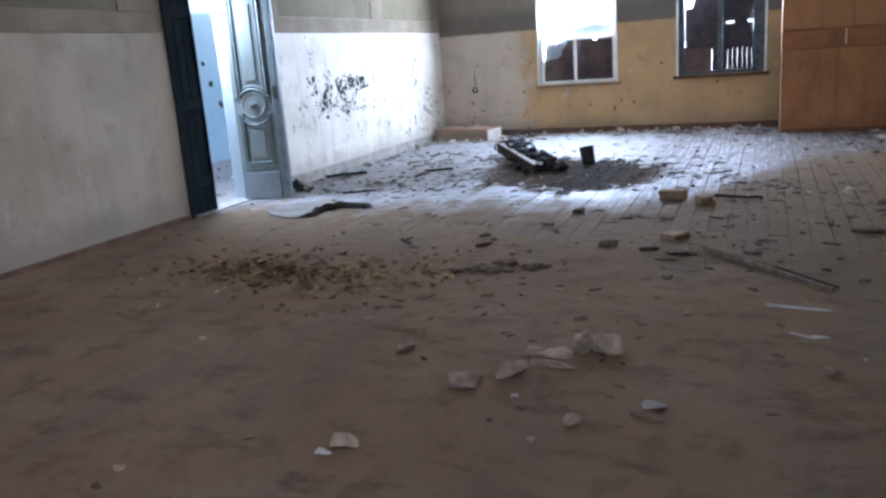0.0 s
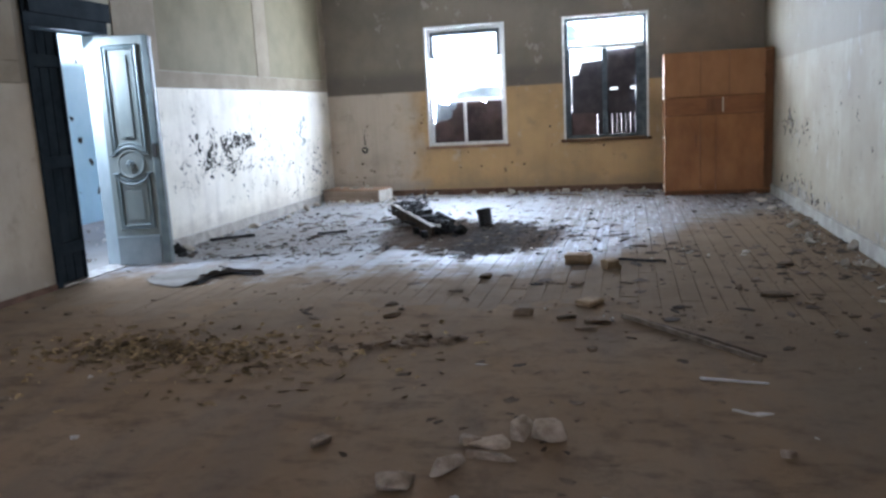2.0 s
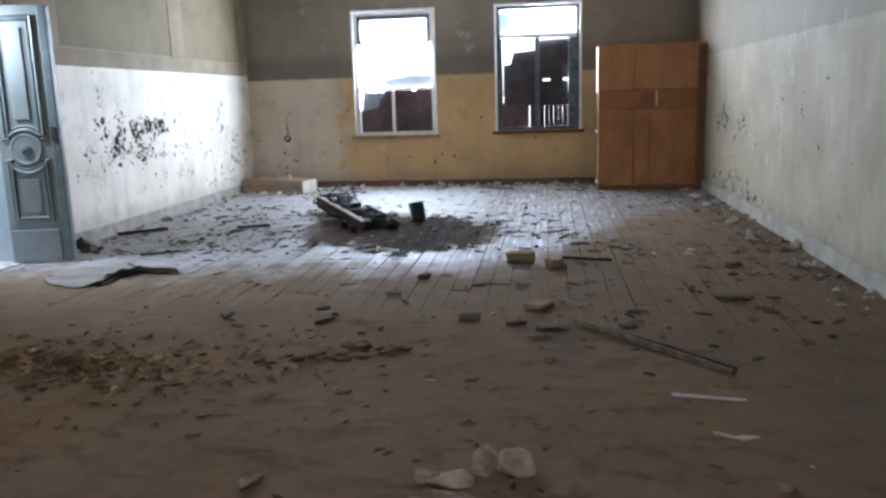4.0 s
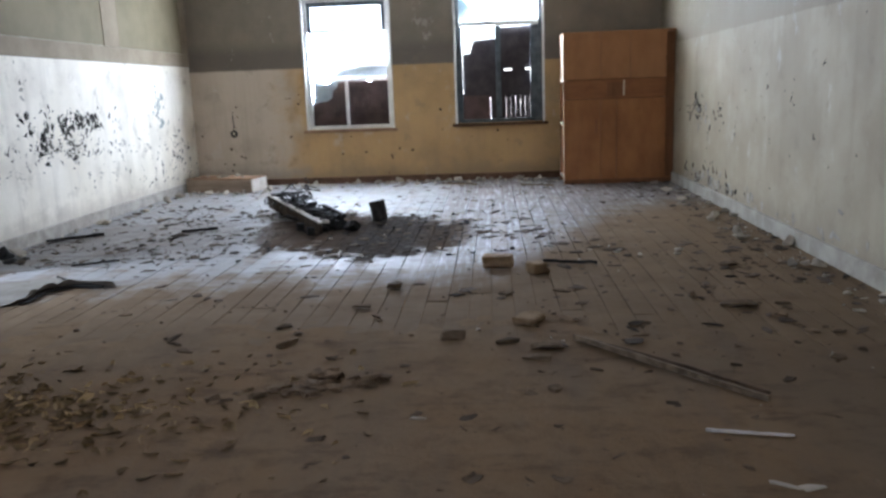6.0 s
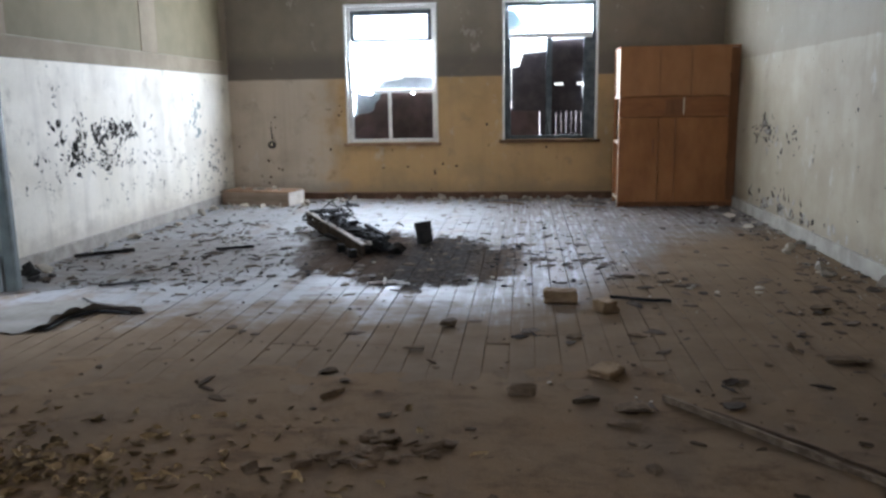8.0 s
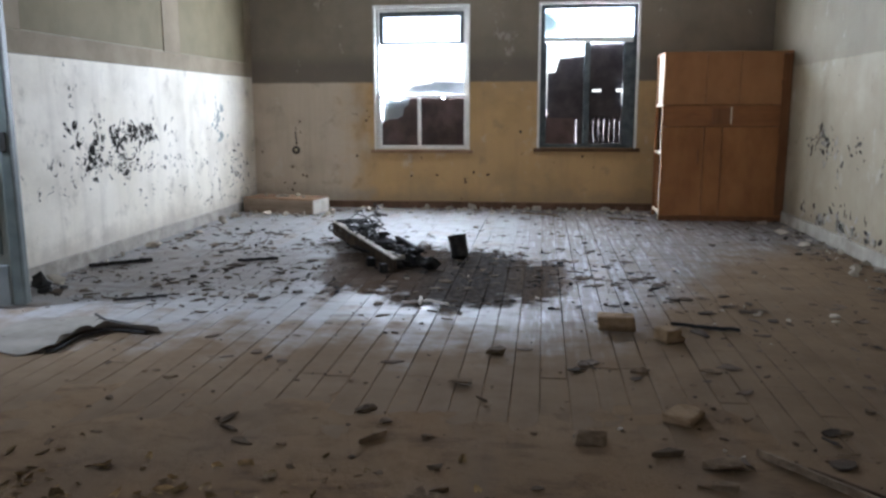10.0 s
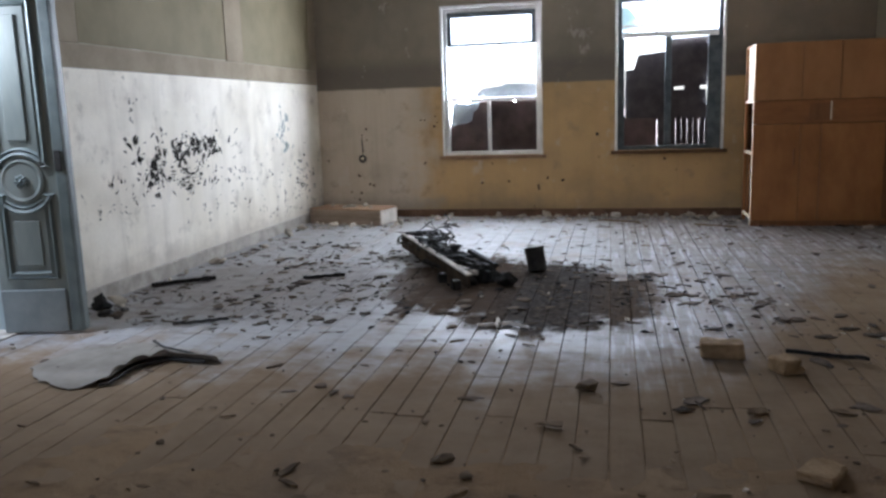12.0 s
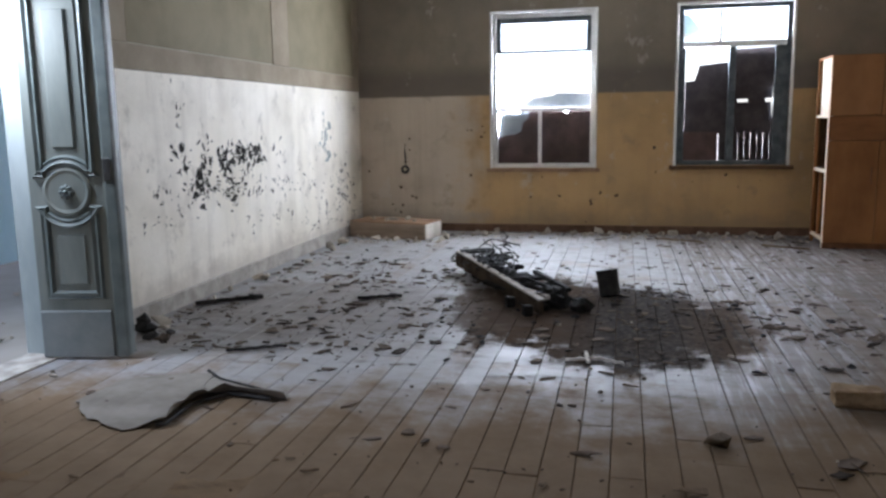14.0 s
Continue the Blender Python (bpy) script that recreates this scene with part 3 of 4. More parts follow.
# beyond the door: a pale blue yard wall and rubble
b = box(bmesh.new(), -6.4, -6.1, -2, 16, -0.14, 2.5)
setting("wall_yard", b, OUTBLUE, "pale blue limewashed yard wall with chips", "wall")
# Slab out of view, added to keep the sun off the yard wall.
setting("yard_shade_slab", box(bmesh.new(), -5.5, XL - WD - 0.004, 0.5, 13.0, 3.0, 3.1), SHADE_BOARD, "unseen slab added to shade the yard wall", "roof")
setting("porch", box(bmesh.new(), -6.1, XL - WD - 0.004, 1.0, 12.0, -0.13, -0.012), EARTH, "dusty porch floor outside the door", "pavement")
b = bmesh.new()
for k in range(70):
    y, z = rnd.uniform(4, 14), rnd.uniform(0.1, 2.3)
    flake(b, Matrix.Translation((-6.098, y, z)) @ pose(0, 0, 0, 0, 90, 0) @ pose(0, 0, 0, 0, 0, rnd.uniform(0, 360)), rnd.uniform(0.02, 0.1), 0.004)
tagged(part("chipped_patches", b, FLAKE), "dark chips in the pale blue wall", "paint chips", kind="stuff")
b = bmesh.new()
for k in range(160):
    s = rnd.uniform(0.02, 0.09)
    lump(b, (s, s * 0.8, s * 0.6), k, 0.4, 1, pose(rnd.uniform(-5.9, -3.95), rnd.uniform(3.8, 10), -0.012, 0, 0, rnd.uniform(0, 360)))
tagged(part("yard_rubble", b, PALECHIPS), "pale rubble on the porch floor", "rubble", kind="stuff")


# ---- windows ----
def window(name, k, material, label):
    x0, x1, z0, z1 = WIN[k]
    w, h = x1 - x0, z1 - z0
    ob = thing(name, pose(x0, YN, z0), label, "window", kind="structure")
    f = 0.045
    for dims in ((0, f, 0.03, 0.12, 0, h), (w - f, w, 0.03, 0.12, 0, h), (f, w - f, 0.03, 0.12, 0, f), (f, w - f, 0.03, 0.12, h - f, h)):
        boxpart("window_frame", dims, material, ob)
    e = 0.03
    for dims in ((-e, 0.0, -0.012, 0.06, -0.02, h + e), (w, w + e, -0.012, 0.06, -0.02, h + e), (0, w, -0.012, 0.06, h, h + e)):
        boxpart("casing", dims, WHITE, ob)
    boxpart("window_sill", (-0.07, w + 0.07, -0.045, 0.1, -0.045, -0.003), BOXTOP if k == 0 else CAB_DARK, ob, "worn window sill")
    return ob, w, h, f


win, w, h, f = window("window_1", 0, WHITE, "white wooden window, glass broken above, two lower panes")
tz = 1.36 - WIN[0][2]
boxpart("transom", (f, w - f, 0.035, 0.11, tz, tz + 0.04), WHITE, win)
boxpart("mullion", (0.465 * w - 0.018, 0.465 * w + 0.018, 0.035, 0.11, f, tz), WHITE, win)
boxpart("upper_bar", (f, w - f, 0.04, 0.1, 2.0 - WIN[0][2], 2.03 - WIN[0][2]), FRAME_SHADE, win)
boxpart("side_stile", (f, f + 0.05, 0.04, 0.1, 2.03 - WIN[0][2], h - f), FRAME_SHADE, win)
boxpart("side_stile", (w - f - 0.05, w - f, 0.04, 0.1, 2.03 - WIN[0][2], h - f), FRAME_SHADE, win)
boxpart("top_rail", (f + 0.05, w - f - 0.05, 0.04, 0.1, h - f - 0.06, h - f), FRAME_SHADE, win)
for x0, x1 in ((f, 0.465 * w - 0.018), (0.465 * w + 0.018, w - f)):
    g = boxpart("pane", (x0, x1, 0.07, 0.074, f, tz), GLASS, win, "dirty glass pane", 0)
    g.visible_shadow = False

# Unlit frame members are put in grey, the lit transom in white.
win, w, h, f = window("window_2", 1, FRAME_SHADE, "wooden window, its unlit frame put in grey, boarded up behind a broken casement")
tz = 2.03 - WIN[1][2]
boxpart("transom", (f, w - f, 0.025, 0.11, tz - 0.03, tz + 0.03), WHITE, win)
boxpart("mullion", (0.46 * w, 0.46 * w + 0.07, 0.035, 0.11, f, tz - 0.03), FRAME_SHADE, win)
boxpart("side_stile", (w - f - 0.1, w - f, 0.035, 0.11, f, tz - 0.03), FRAME_SHADE, win)
boxpart("side_stile", (f, f + 0.03, 0.035, 0.11, f, tz - 0.03), FRAME_SHADE, win)
boxpart("upper_bar", (0.36 * w, 0.36 * w + 0.03, 0.04, 0.1, tz + 0.03, h - f), WHITE, win)
boxpart("small_bar", (f, 0.36 * w, 0.04, 0.1, tz + 0.09, tz + 0.115), WHITE, win)


def sheet(name, pts, y, t, material, label, category):
    """A flat board or sheet with an outline in the window's plane."""
    bm = bmesh.new()
    lo = [bm.verts.new((x, y, z)) for x, z in pts]
    hi = [bm.verts.new((x, y + t, z)) for x, z in pts]
    n = len(pts)
    bm.faces.new(lo), bm.faces.new(hi[::-1])
    for k in range(n):
        bm.faces.new((lo[k], lo[(k + 1) % n], hi[(k + 1) % n], hi[k]))
    return tagged(part(name, bm, material), label, category, "window boarding")


X = lambda k, u: WIN[k][0] + u * (WIN[k][1] - WIN[k][0])
Y0, Y1 = 10.122, 10.136
DARKB = "dark board nailed behind the casement"
sheet("boarding_sheet", [(X(1, .02), 1.09), (X(1, .49), 1.09), (X(1, .49), 1.85), (X(1, .2), 1.82), (X(1, .16), 1.66), (X(1, .075), 1.65), (X(1, .075), 1.13), (X(1, .02), 1.12)], Y1, 0.01, SHADE_BOARD, DARKB, "board")
sheet("boarding_sheet", [(X(1, .48), 1.09), (X(1, .96), 1.09), (X(1, .96), 1.24), (X(1, .87), 1.26), (X(1, .86), 1.42), (X(1, .48), 1.42)], Y1, 0.01, SHADE_BOARD, DARKB, "board")
sheet("boarding_sheet", [(X(1, .48), 1.45), (X(1, .87), 1.46), (X(1, .875), 1.58), (X(1, .96), 1.6), (X(1, .96), 2.0), (X(1, .48), 1.98)], Y1, 0.01, SHADE_BOARD, "dark board with a notched edge behind the casement", "board")
sheet("boarding_strip", [(X(1, .47), 1.4), (X(1, .56), 1.4), (X(1, .55), 1.47), (X(1, .47), 1.47)], Y0, 0.01, SHADE_BOARD, "dark strip nailed over a joint", "board")
sheet("boarding_strip", [(X(1, .65), 1.4), (X(1, .81), 1.4), (X(1, .8), 1.48), (X(1, .65), 1.47)], Y0, 0.01, SHADE_BOARD, "dark strip nailed over a joint", "board")
sheet("boarding_sheet", [(X(1, .02), .755), (X(1, .388), .755), (X(1, .388), 1.108), (X(1, .02), 1.108)], Y0, 0.01, RUST, "brown sheet behind the lower casement", "board")
sheet("boarding_sheet", [(X(1, .396), .755), (X(1, .575), .755), (X(1, .575), 1.108), (X(1, .396), 1.108)], Y0, 0.01, SHADE_BOARD, DARKB, "board")
for k in range(6):
    u = 0.578 + 0.056 * k
    sheet("slat", [(X(1, u), .755), (X(1, u + .0545), .755), (X(1, u + .0535 - .002 * (k % 2)), 1.108), (X(1, u), 1.108)], Y0, 0.01, SHADE_BOARD, "narrow dark slat in the window opening", "slat")
sheet("boarding_sheet", [(X(1, .02), 2.06), (X(1, .3), 2.06), (X(1, .1), 2.34), (X(1, .02), 2.36)], 10.125, 0.006, OUTBLUE, "hanging scrap of pale sheet in the top light", "sheet")

sheet("boarding_sheet", [(X(0, .02), .73), (X(0, .47), .73), (X(0, .47), 1.37), (X(0, .36), 1.37), (X(0, .34), 1.28), (X(0, .29), 1.24), (X(0, .27), 1.14), (X(0, .2), 1.1), (X(0, .13), 1.1), (X(0, .02), 1.05)], 10.123, 0.008, RUST, "crumpled rusty sheet behind the glass", "sheet metal")
sheet("boarding_sheet", [(X(0, .03), 1.0), (X(0, .2), 1.06), (X(0, .3), 1.15), (X(0, .33), 1.24), (X(0, .36), 1.37), (X(0, .27), 1.37), (X(0, .24), 1.34), (X(0, .06), 1.37)], 10.134, 0.008, STEEL, "pale scrap of sheet behind the glass", "sheet metal")
sheet("boarding_sheet", [(X(0, .475), .73), (X(0, .99), .73), (X(0, .99), 1.1), (X(0, .965), 1.11), (X(0, .965), 1.14), (X(0, .99), 1.15), (X(0, .99), 1.37), (X(0, .75), 1.37), (X(0, .73), 1.34), (X(0, .69), 1.37), (X(0, .475), 1.37)], 10.123, 0.008, RUST, "rusty brown sheet leaning behind the glass", "sheet metal")
# Grey sheet in the opening stands for a distant roof.
sheet("boarding_sheet", [(X(0, .3), 1.40), (X(0, .99), 1.40), (X(0, .99), 1.55), (X(0, .62), 1.56), (X(0, .6), 1.535), (X(0, .4), 1.51), (X(0, .3), 1.43)], 10.123, 0.008, STEEL, "dull grey sheet standing for a far roof outside", "sheet metal")


# ---- cabinet ----
def cabinet():
    x0, x1, y0, y1, z1 = 1.535, 2.86, 9.13, 9.7, 1.82
    cab = thing("cabinet", pose(x0, y0, 0), "tall orange-brown veneer cabinet with its side broken open", "cabinet")
    w, d, e = x1 - x0, y1 - y0, 0.02
    wf = 1.225
    boxpart("back_panel", (0.0, w, d - 0.01, d, 0.02, z1 - 0.02), CAB_DARK, cab)
    boxpart("top_panel", (0, w, 0.022, d - 0.012, z1 - 0.022, z1), CAB, cab)
    boxpart("bottom_panel", (0.02, w, 0.022, d - 0.012, 0.05, 0.07), CAB, cab)
    boxpart("side_panel", (w - 0.02, w, 0.022, d - 0.012, 0.0, z1 - 0.024), CAB_EDGE, cab)
    boxpart("partition", (0.42, 0.438, 0.024, d - 0.014, 0.072, z1 - 0.026), CAB_DARK, cab)
    boxpart("corner_post", (0, 0.03, 0.024, 0.07, 0.0, z1 - 0.024), CAB_RAW, cab, "pale raw edge post")
    boxpart("corner_post", (0, 0.03, d - 0.06, d - 0.012, 0.0, z1 - 0.024), CAB, cab)
    boxpart("side_board", (0, 0.018, 0.072, d - 0.2, 1.27, z1 - 0.024), CAB_RAW, cab, "pale upper side board")
    for z in (0.07, 0.72, 1.24):
        boxpart("side_rail", (0, 0.028, 0.072, d - 0.062, z, z + 0.03), CAB_RAW, cab)
    for z in (0.74, 1.255):
        boxpart("shelf", (0.032, 0.418, 0.075, d - 0.016, z, z + 0.018), CAB_DARK, cab)
    boxpart("side_post", (0.002, 0.026, 0.27, 0.3, 0.102, 0.716), CAB, cab)
    boxpart("plinth", (0.0, wf, 0.012, 0.03, 0.0, 0.052), CAB_EDGE, cab)
    boxpart("end_strip", (wf + 0.004, w, 0.03, 0.05, 0.0, z1 - 0.03), CAB_EDGE, cab, "dark filler strip beside the wall")
    cuts = (0.0, 0.365 * wf, 0.65 * wf, wf)
    for a, c in zip(cuts, cuts[1:]):
        part("upper_door", box(bmesh.new(), a + 0.002, c - 0.002, 0, 0.02, 1.262, z1 - 0.004, 0.003), CAB_SHEEN, cab)
    part("rail_board", box(bmesh.new(), 0.002, wf - 0.002, 0.004, 0.021, 1.03, 1.256, 0.003), CAB_LOW, cab)
    for a, c in ((0, 0.365 * wf), (0.365 * wf, 0.52 * wf), (0.52 * wf, wf)):
        door = part("lower_door", box(bmesh.new(), a + 0.002, c - 0.002, 0, 0.02, 0.056, 1.024, 0.003), CAB, cab)
    part("handle", box(bmesh.new(), 0.385, 0.4, -0.018, -0.001, 0.62, 0.78, 0.003), CAB_EDGE, door, "dark wooden pull")
    part("lock_plate", box(bmesh.new(), 0.52, 0.71, -0.004, 0.003, 1.06, 1.22, 0.002), CAB_EDGE, cab, "scuffed dull plate")
    part("edge_strip", box(bmesh.new(), 0.712, 0.726, -0.008, 0.003, 1.06, 1.24, 0.002), CAB_RAW, cab, "pale splintered edge")
    for z in (0.25, 0.55, 0.95, 1.45):
        part("hinge", box(bmesh.new(), wf - 0.012, wf + 0.02, -0.006, 0.0, z, z + 0.06, 0.002), CAB_EDGE, cab)


cabinet()

# ---- low box in the corner ----
crate = thing("low_box", pose(-3.345, 9.40, 0, 0, 0, -13), "low stained wooden box standing in the corner", "box")
boxpart("front_board", (0, 0.95, 0, 0.02, 0, 0.165), BOXSIDE, crate, bevel=0.006)
boxpart("end_board", (0.93, 0.955, 0.022, 0.4, 0, 0.165), BOXEND, crate, "pale flaking end board", 0.005)
boxpart("end_board", (0.0, 0.02, 0.022, 0.4, 0, 0.165), BOXSIDE, crate)
boxpart("back_board", (0, 0.955, 0.402, 0.42, 0, 0.165), BOXSIDE, crate)
boxpart("lid", (0.004, 0.95, 0.004, 0.416, 0.167, 0.182), BOXTOP, crate, "brown lid", 0.004)
b = lump(bmesh.new(), (0.2, 0.12, 0.05), 3, 0.25)
b.transform(pose(-2.85, 9.45, 0.182, 0, 0, 20))
tagged(part("plaster_lump", b, PALECHIPS), "pale plaster lump lying on the low box", "rubble")


for k, (u, v, sz) in enumerate(((0.2, 0.2, 0.06), (0.42, 0.12, 0.05), (0.6, 0.28, 0.09), (0.75, 0.15, 0.05))):
    b = lump(bmesh.new(), (sz * 1.4, sz, sz * 0.7), k + 60, 0.3, 2, crate.matrix_world @ pose(u, v, 0.182, 0, 0, 50 * k))
    tagged(part("plaster_lump", b, PALECHIPS), "pale plaster crumb lying on the low box", "rubble", "crumbs on the box")


# ---- burnt wreck ----
def wreck():
    far, near = Vector((-1.71, 7.5)), Vector((-0.84, 6.02))
    ang = math.degrees(math.atan2((far - near).y, (far - near).x))
    ln = (far - near).length
    ob = thing("burnt_bench", pose(near.x, near.y, 0, 0, 0, ang), "burnt collapsed wooden bench with charred slats and wires", "burnt furniture")
    # local x runs from the near end to the far end, local y to the side
    # Shadowed face and lit upper edge are coloured apart: brown board, pale strip.
    t = box(bmesh.new(), 0, ln, -0.012, 0.012, 0, 0.115, 0.005)
    for v in t.verts:
        v.co.z *= 0.75 + 0.35 * v.co.x / ln
        v.co.z += 0.01 + 0.02 * v.co.x
    part("side_board", t, SCORCH_SHADE, ob, "scorched side board, shadow face put in dark brown")
    t = box(bmesh.new(), 0.02, ln - 0.02, -0.035, 0.016, 0.001, 0.012, 0.003)
    for v in t.verts:
        v.co.z += (0.115 * (0.75 + 0.35 * v.co.x / ln)) + 0.01 + 0.02 * v.co.x
    part("top_strip", t, ASHWOOD, ob, "pale top strip, the lit upper edge put in colour")
    t = box(bmesh.new(), 0.05, ln * 0.72, -0.2, -0.175, 0.02, 0.1, 0.006)
    part("side_board", t, CHAR, ob, "charred inner board")
    for k in range(8):
        u = 0.3 + k * (ln - 0.4) / 7
        t = box(bmesh.new(), -0.025, 0.025, -0.3, 0.0, -0.012, 0.012, 0.004)
        t.transform(pose(u + rnd.uniform(-.05, .05), 0, 0.09 + rnd.uniform(-.03, .05) + 0.03 * u, rnd.uniform(-12, 6), rnd.uniform(-30, 30), rnd.uniform(-28, 28)))
        part("charred_slat", t, CHAR, ob)
    for k in range(5):
        t = box(bmesh.new(), 0, rnd.uniform(0.5, 0.95), -0.02, 0.02, 0, 0.03, 0.004)
        t.transform(pose(rnd.uniform(0.12, 0.5), -0.05 - 0.055 * k, 0.06 + 0.012 * k, rnd.uniform(-20, 20), rnd.uniform(-6, 2), rnd.uniform(-6, 6)))
        part("charred_bar", t, CHAR if k != 1 else ASHWOOD, ob)
    for k in range(16):
        p = Vector((rnd.uniform(0.35, ln) if k < 6 else rnd.uniform(0.9, ln), rnd.uniform(-0.32, 0.0), 0.12))
        pts = []
        for j in range(16):
            p = p + Vector((rnd.uniform(-0.09, 0.09), rnd.uniform(-0.07, 0.07), rnd.uniform(-0.035, 0.045)))
            p.z, p.y, p.x = min(max(p.z, 0.08), 0.34), min(max(p.y, -0.4), 0.05), min(max(p.x, 0.1), ln)
            pts.append(p.copy())
        part("wire", tube(bmesh.new(), pts, 0.006, 5), SOOT_STEEL, ob, "twisted burnt wire", True)
    for k in range(48):
        s = rnd.uniform(0.12, 0.26)
        t = lump(bmesh.new(), (s, s * 0.7, s * 0.7), k, 0.5, 2, pose(rnd.uniform(-0.05, ln * 0.95), rnd.uniform(-0.34, -0.05), 0, 0, 0, rnd.uniform(0, 360)))
        part("charred_lump", t, CHAR, ob)
    for u, y in ((0.02, 0.05), (0.3, 0.06)):
        t = box(bmesh.new(), u, u + 0.06, y, y + 0.06, 0, 0.07, 0.006)
        part("foot_block", t, CHAR, ob)


wreck()
can = thing("tin_can", pose(-0.415, 6.7, 0.006, -9, -10, 0), "sooty dented tin can standing by the ashes", "can")
part("can_wall", lathed(bmesh.new(), ((0.0, 0.0), (0.071, 0), (0.075, 0.008), (0.073, 0.02), (0.076, 0.17), (0.08, 0.178), (0.08, 0.186), (0.073, 0.186), (0.071, 0.17), (0.067, 0.012), (0.0, 0.01)), 22), SOOT_STEEL, can, smooth=True)
hp = [(0.073 * math.cos(a), 0.073 * math.sin(a) * 0.35 - 0.05, 0.165 - 0.05 * math.sin(a)) for a in [math.pi * k / 10 for k in range(11)]]
part("wire_handle", tube(bmesh.new(), hp, 0.003, 5), SOOT_STEEL, can, smooth=True)


# ---- bricks, lumps, sticks ----
def brick(x, y, turn, size, label, seed, z=0.0):
    bm = bmesh.new()
    box(bm, -size[0] / 2, size[0] / 2, -size[1] / 2, size[1] / 2, 0, size[2], 0.008)
    bmesh.ops.subdivide_edges(bm, edges=bm.edges[:], cuts=2, use_grid_fill=True)
    for v in bm.verts:
        d = noise.noise(v.co * 22 + Vector((seed, 0, 0))) * 0.012
        if v.co.z > 0.01:
            v.co += Vector((d, d * 0.7, d * 0.6))
        if v.co.x > size[0] * 0.3 and v.co.z > size[2] * 0.4:
            v.co.x -= 0.03 * (seed % 3) * 0.4
    bm.transform(pose(x, y, z, 0, 0, turn))
    return tagged(part("brick", bm, BRICK), label, "brick", "loose bricks")


brick(0.69, 4.63, -4, (0.21, 0.12, 0.08), "yellowed whole brick lying on the boards", 1)
brick(0.95, 4.42, 30, (0.125, 0.12, 0.07), "broken half brick lying beside a lath", 2)
brick(0.84, 3.3, 60, (0.17, 0.12, 0.035), "broken ochre brick half sunk in soil", 4)


def chunk(size, seed):
    """An angular broken piece standing on z = 0."""
    r = random.Random(seed)
    bm = bmesh.new()
    pts = []
    for k in range(14):
        u = Vector((r.uniform(-1, 1), r.uniform(-1, 1), r.uniform(-0.3, 1)))
        u = u / max(abs(u.x), abs(u.y), abs(u.z)) * r.uniform(0.75, 1.0)
        pts.append(bm.verts.new((u.x * size[0] / 2, u.y * size[1] / 2, max(u.z, 0.0) * size[2])))
    bmesh.ops.convex_hull(bm, input=pts)
    bmesh.ops.delete(bm, geom=[v for v in bm.verts if not v.link_faces], context="VERTS")
    bmesh.ops.bevel(bm, geom=bm.edges[:], offset=min(size) * 0.05, segments=1, affect="EDGES", profile=0.5)
    return bm


def rubble(rows, seed, pale=False, dark=False):
    """Broken lumps of plaster: place, size and turn of each."""
    for k, (x, y, sx, sy, sz, turn) in enumerate(rows):
        bm = chunk((sx, sy, sz * 0.72), seed + k)
        bm.transform(pose(x, y, 0.004, 0, 0, turn))
        if pale:
            tagged(part("plaster_lump", bm, PALECHIPS), "pale crumb of plaster lying on the soil", "rubble", "plaster lumps")
        elif dark:
            tagged(part("soil_clod", bm, CLOD), "dark brown clod lying on the soil", "clod", "soil clods")
        else:
            tagged(part("plaster_lump", bm, STONE), "broken brown plaster lump lying on the soil", "rubble", "plaster lumps")


# the row of lumps in the soil
rubble(((0.31, 0.74, 0.16, 0.12, 0.08, 20), (0.45, 0.86, 0.17, 0.08, 0.09, 35), (0.57, 1.1, 0.2, 0.1, 0.05, 10), (0.67, 1.21, 0.13, 0.1, 0.1, 70),
        (0.78, 1.2, 0.14, 0.13, 0.11, 120), (-0.07, 1.03, 0.1, 0.05, 0.06, 55), (0.6, 1.0, 0.22, 0.08, 0.04, -8), (0.5, 1.12, 0.1, 0.08, 0.05, 0)), 1)
# lumps near the long lath
rubble(((0.45, 3.03, 0.14, 0.11, 0.055, 0), (0.05, 4.06, 0.11, 0.09, 0.05, 40), (0.9, 2.86, 0.16, 0.09, 0.035, 15), (0.85, 2.7, 0.15, 0.06, 0.03, -10),
        (0.72, 2.93, 0.12, 0.06, 0.03, 30), (0.9, 2.31, 0.08, 0.07, 0.04, 50), (-0.36, 2.95, 0.16, 0.04, 0.035, 62), (-0.1, 3.6, 0.13, 0.06, 0.03, 0),
        (-0.45, 3.25, 0.1, 0.06, 0.03, 30), (2.2, 4.5, 0.14, 0.1, 0.04, 0), (1.78, 3.71, 0.1, 0.05, 0.04, 70), (1.99, 3.53, 0.22, 0.12, 0.035, -10)), 20, dark=True)
# scattered near the first steps
rubble(((-0.44, 1.4, 0.07, 0.04, 0.035, 20), (0.78, 0.52, 0.07, 0.05, 0.05, 30), (0.68, 0.36, 0.05, 0.03, 0.03, -40), (0.09, 0.17, 0.11, 0.08, 0.08, 15),
        (-0.58, -0.15, 0.05, 0.04, 0.04, 40), (-1.81, 1.34, 0.1, 0.05, 0.04, 30), (1.62, 1.13, 0.06, 0.05, 0.05, 0)), 40)
rubble(((1.03, 0.7, 0.09, 0.05, 0.04, 0), (-1.13, 0.98, 0.05, 0.035, 0.03, 20), (0.37, 2.04, 0.07, 0.04, 0.015, 10), (1.52, 1.52, 0.1, 0.03, 0.02, -25),
        (1.6, 1.5, 0.09, 0.04, 0.02, 10), (0.53, 0.68, 0.04, 0.025, 0.02, 10), (0.04, 0.11, 0.07, 0.04, 0.03, 0)), 60, True)


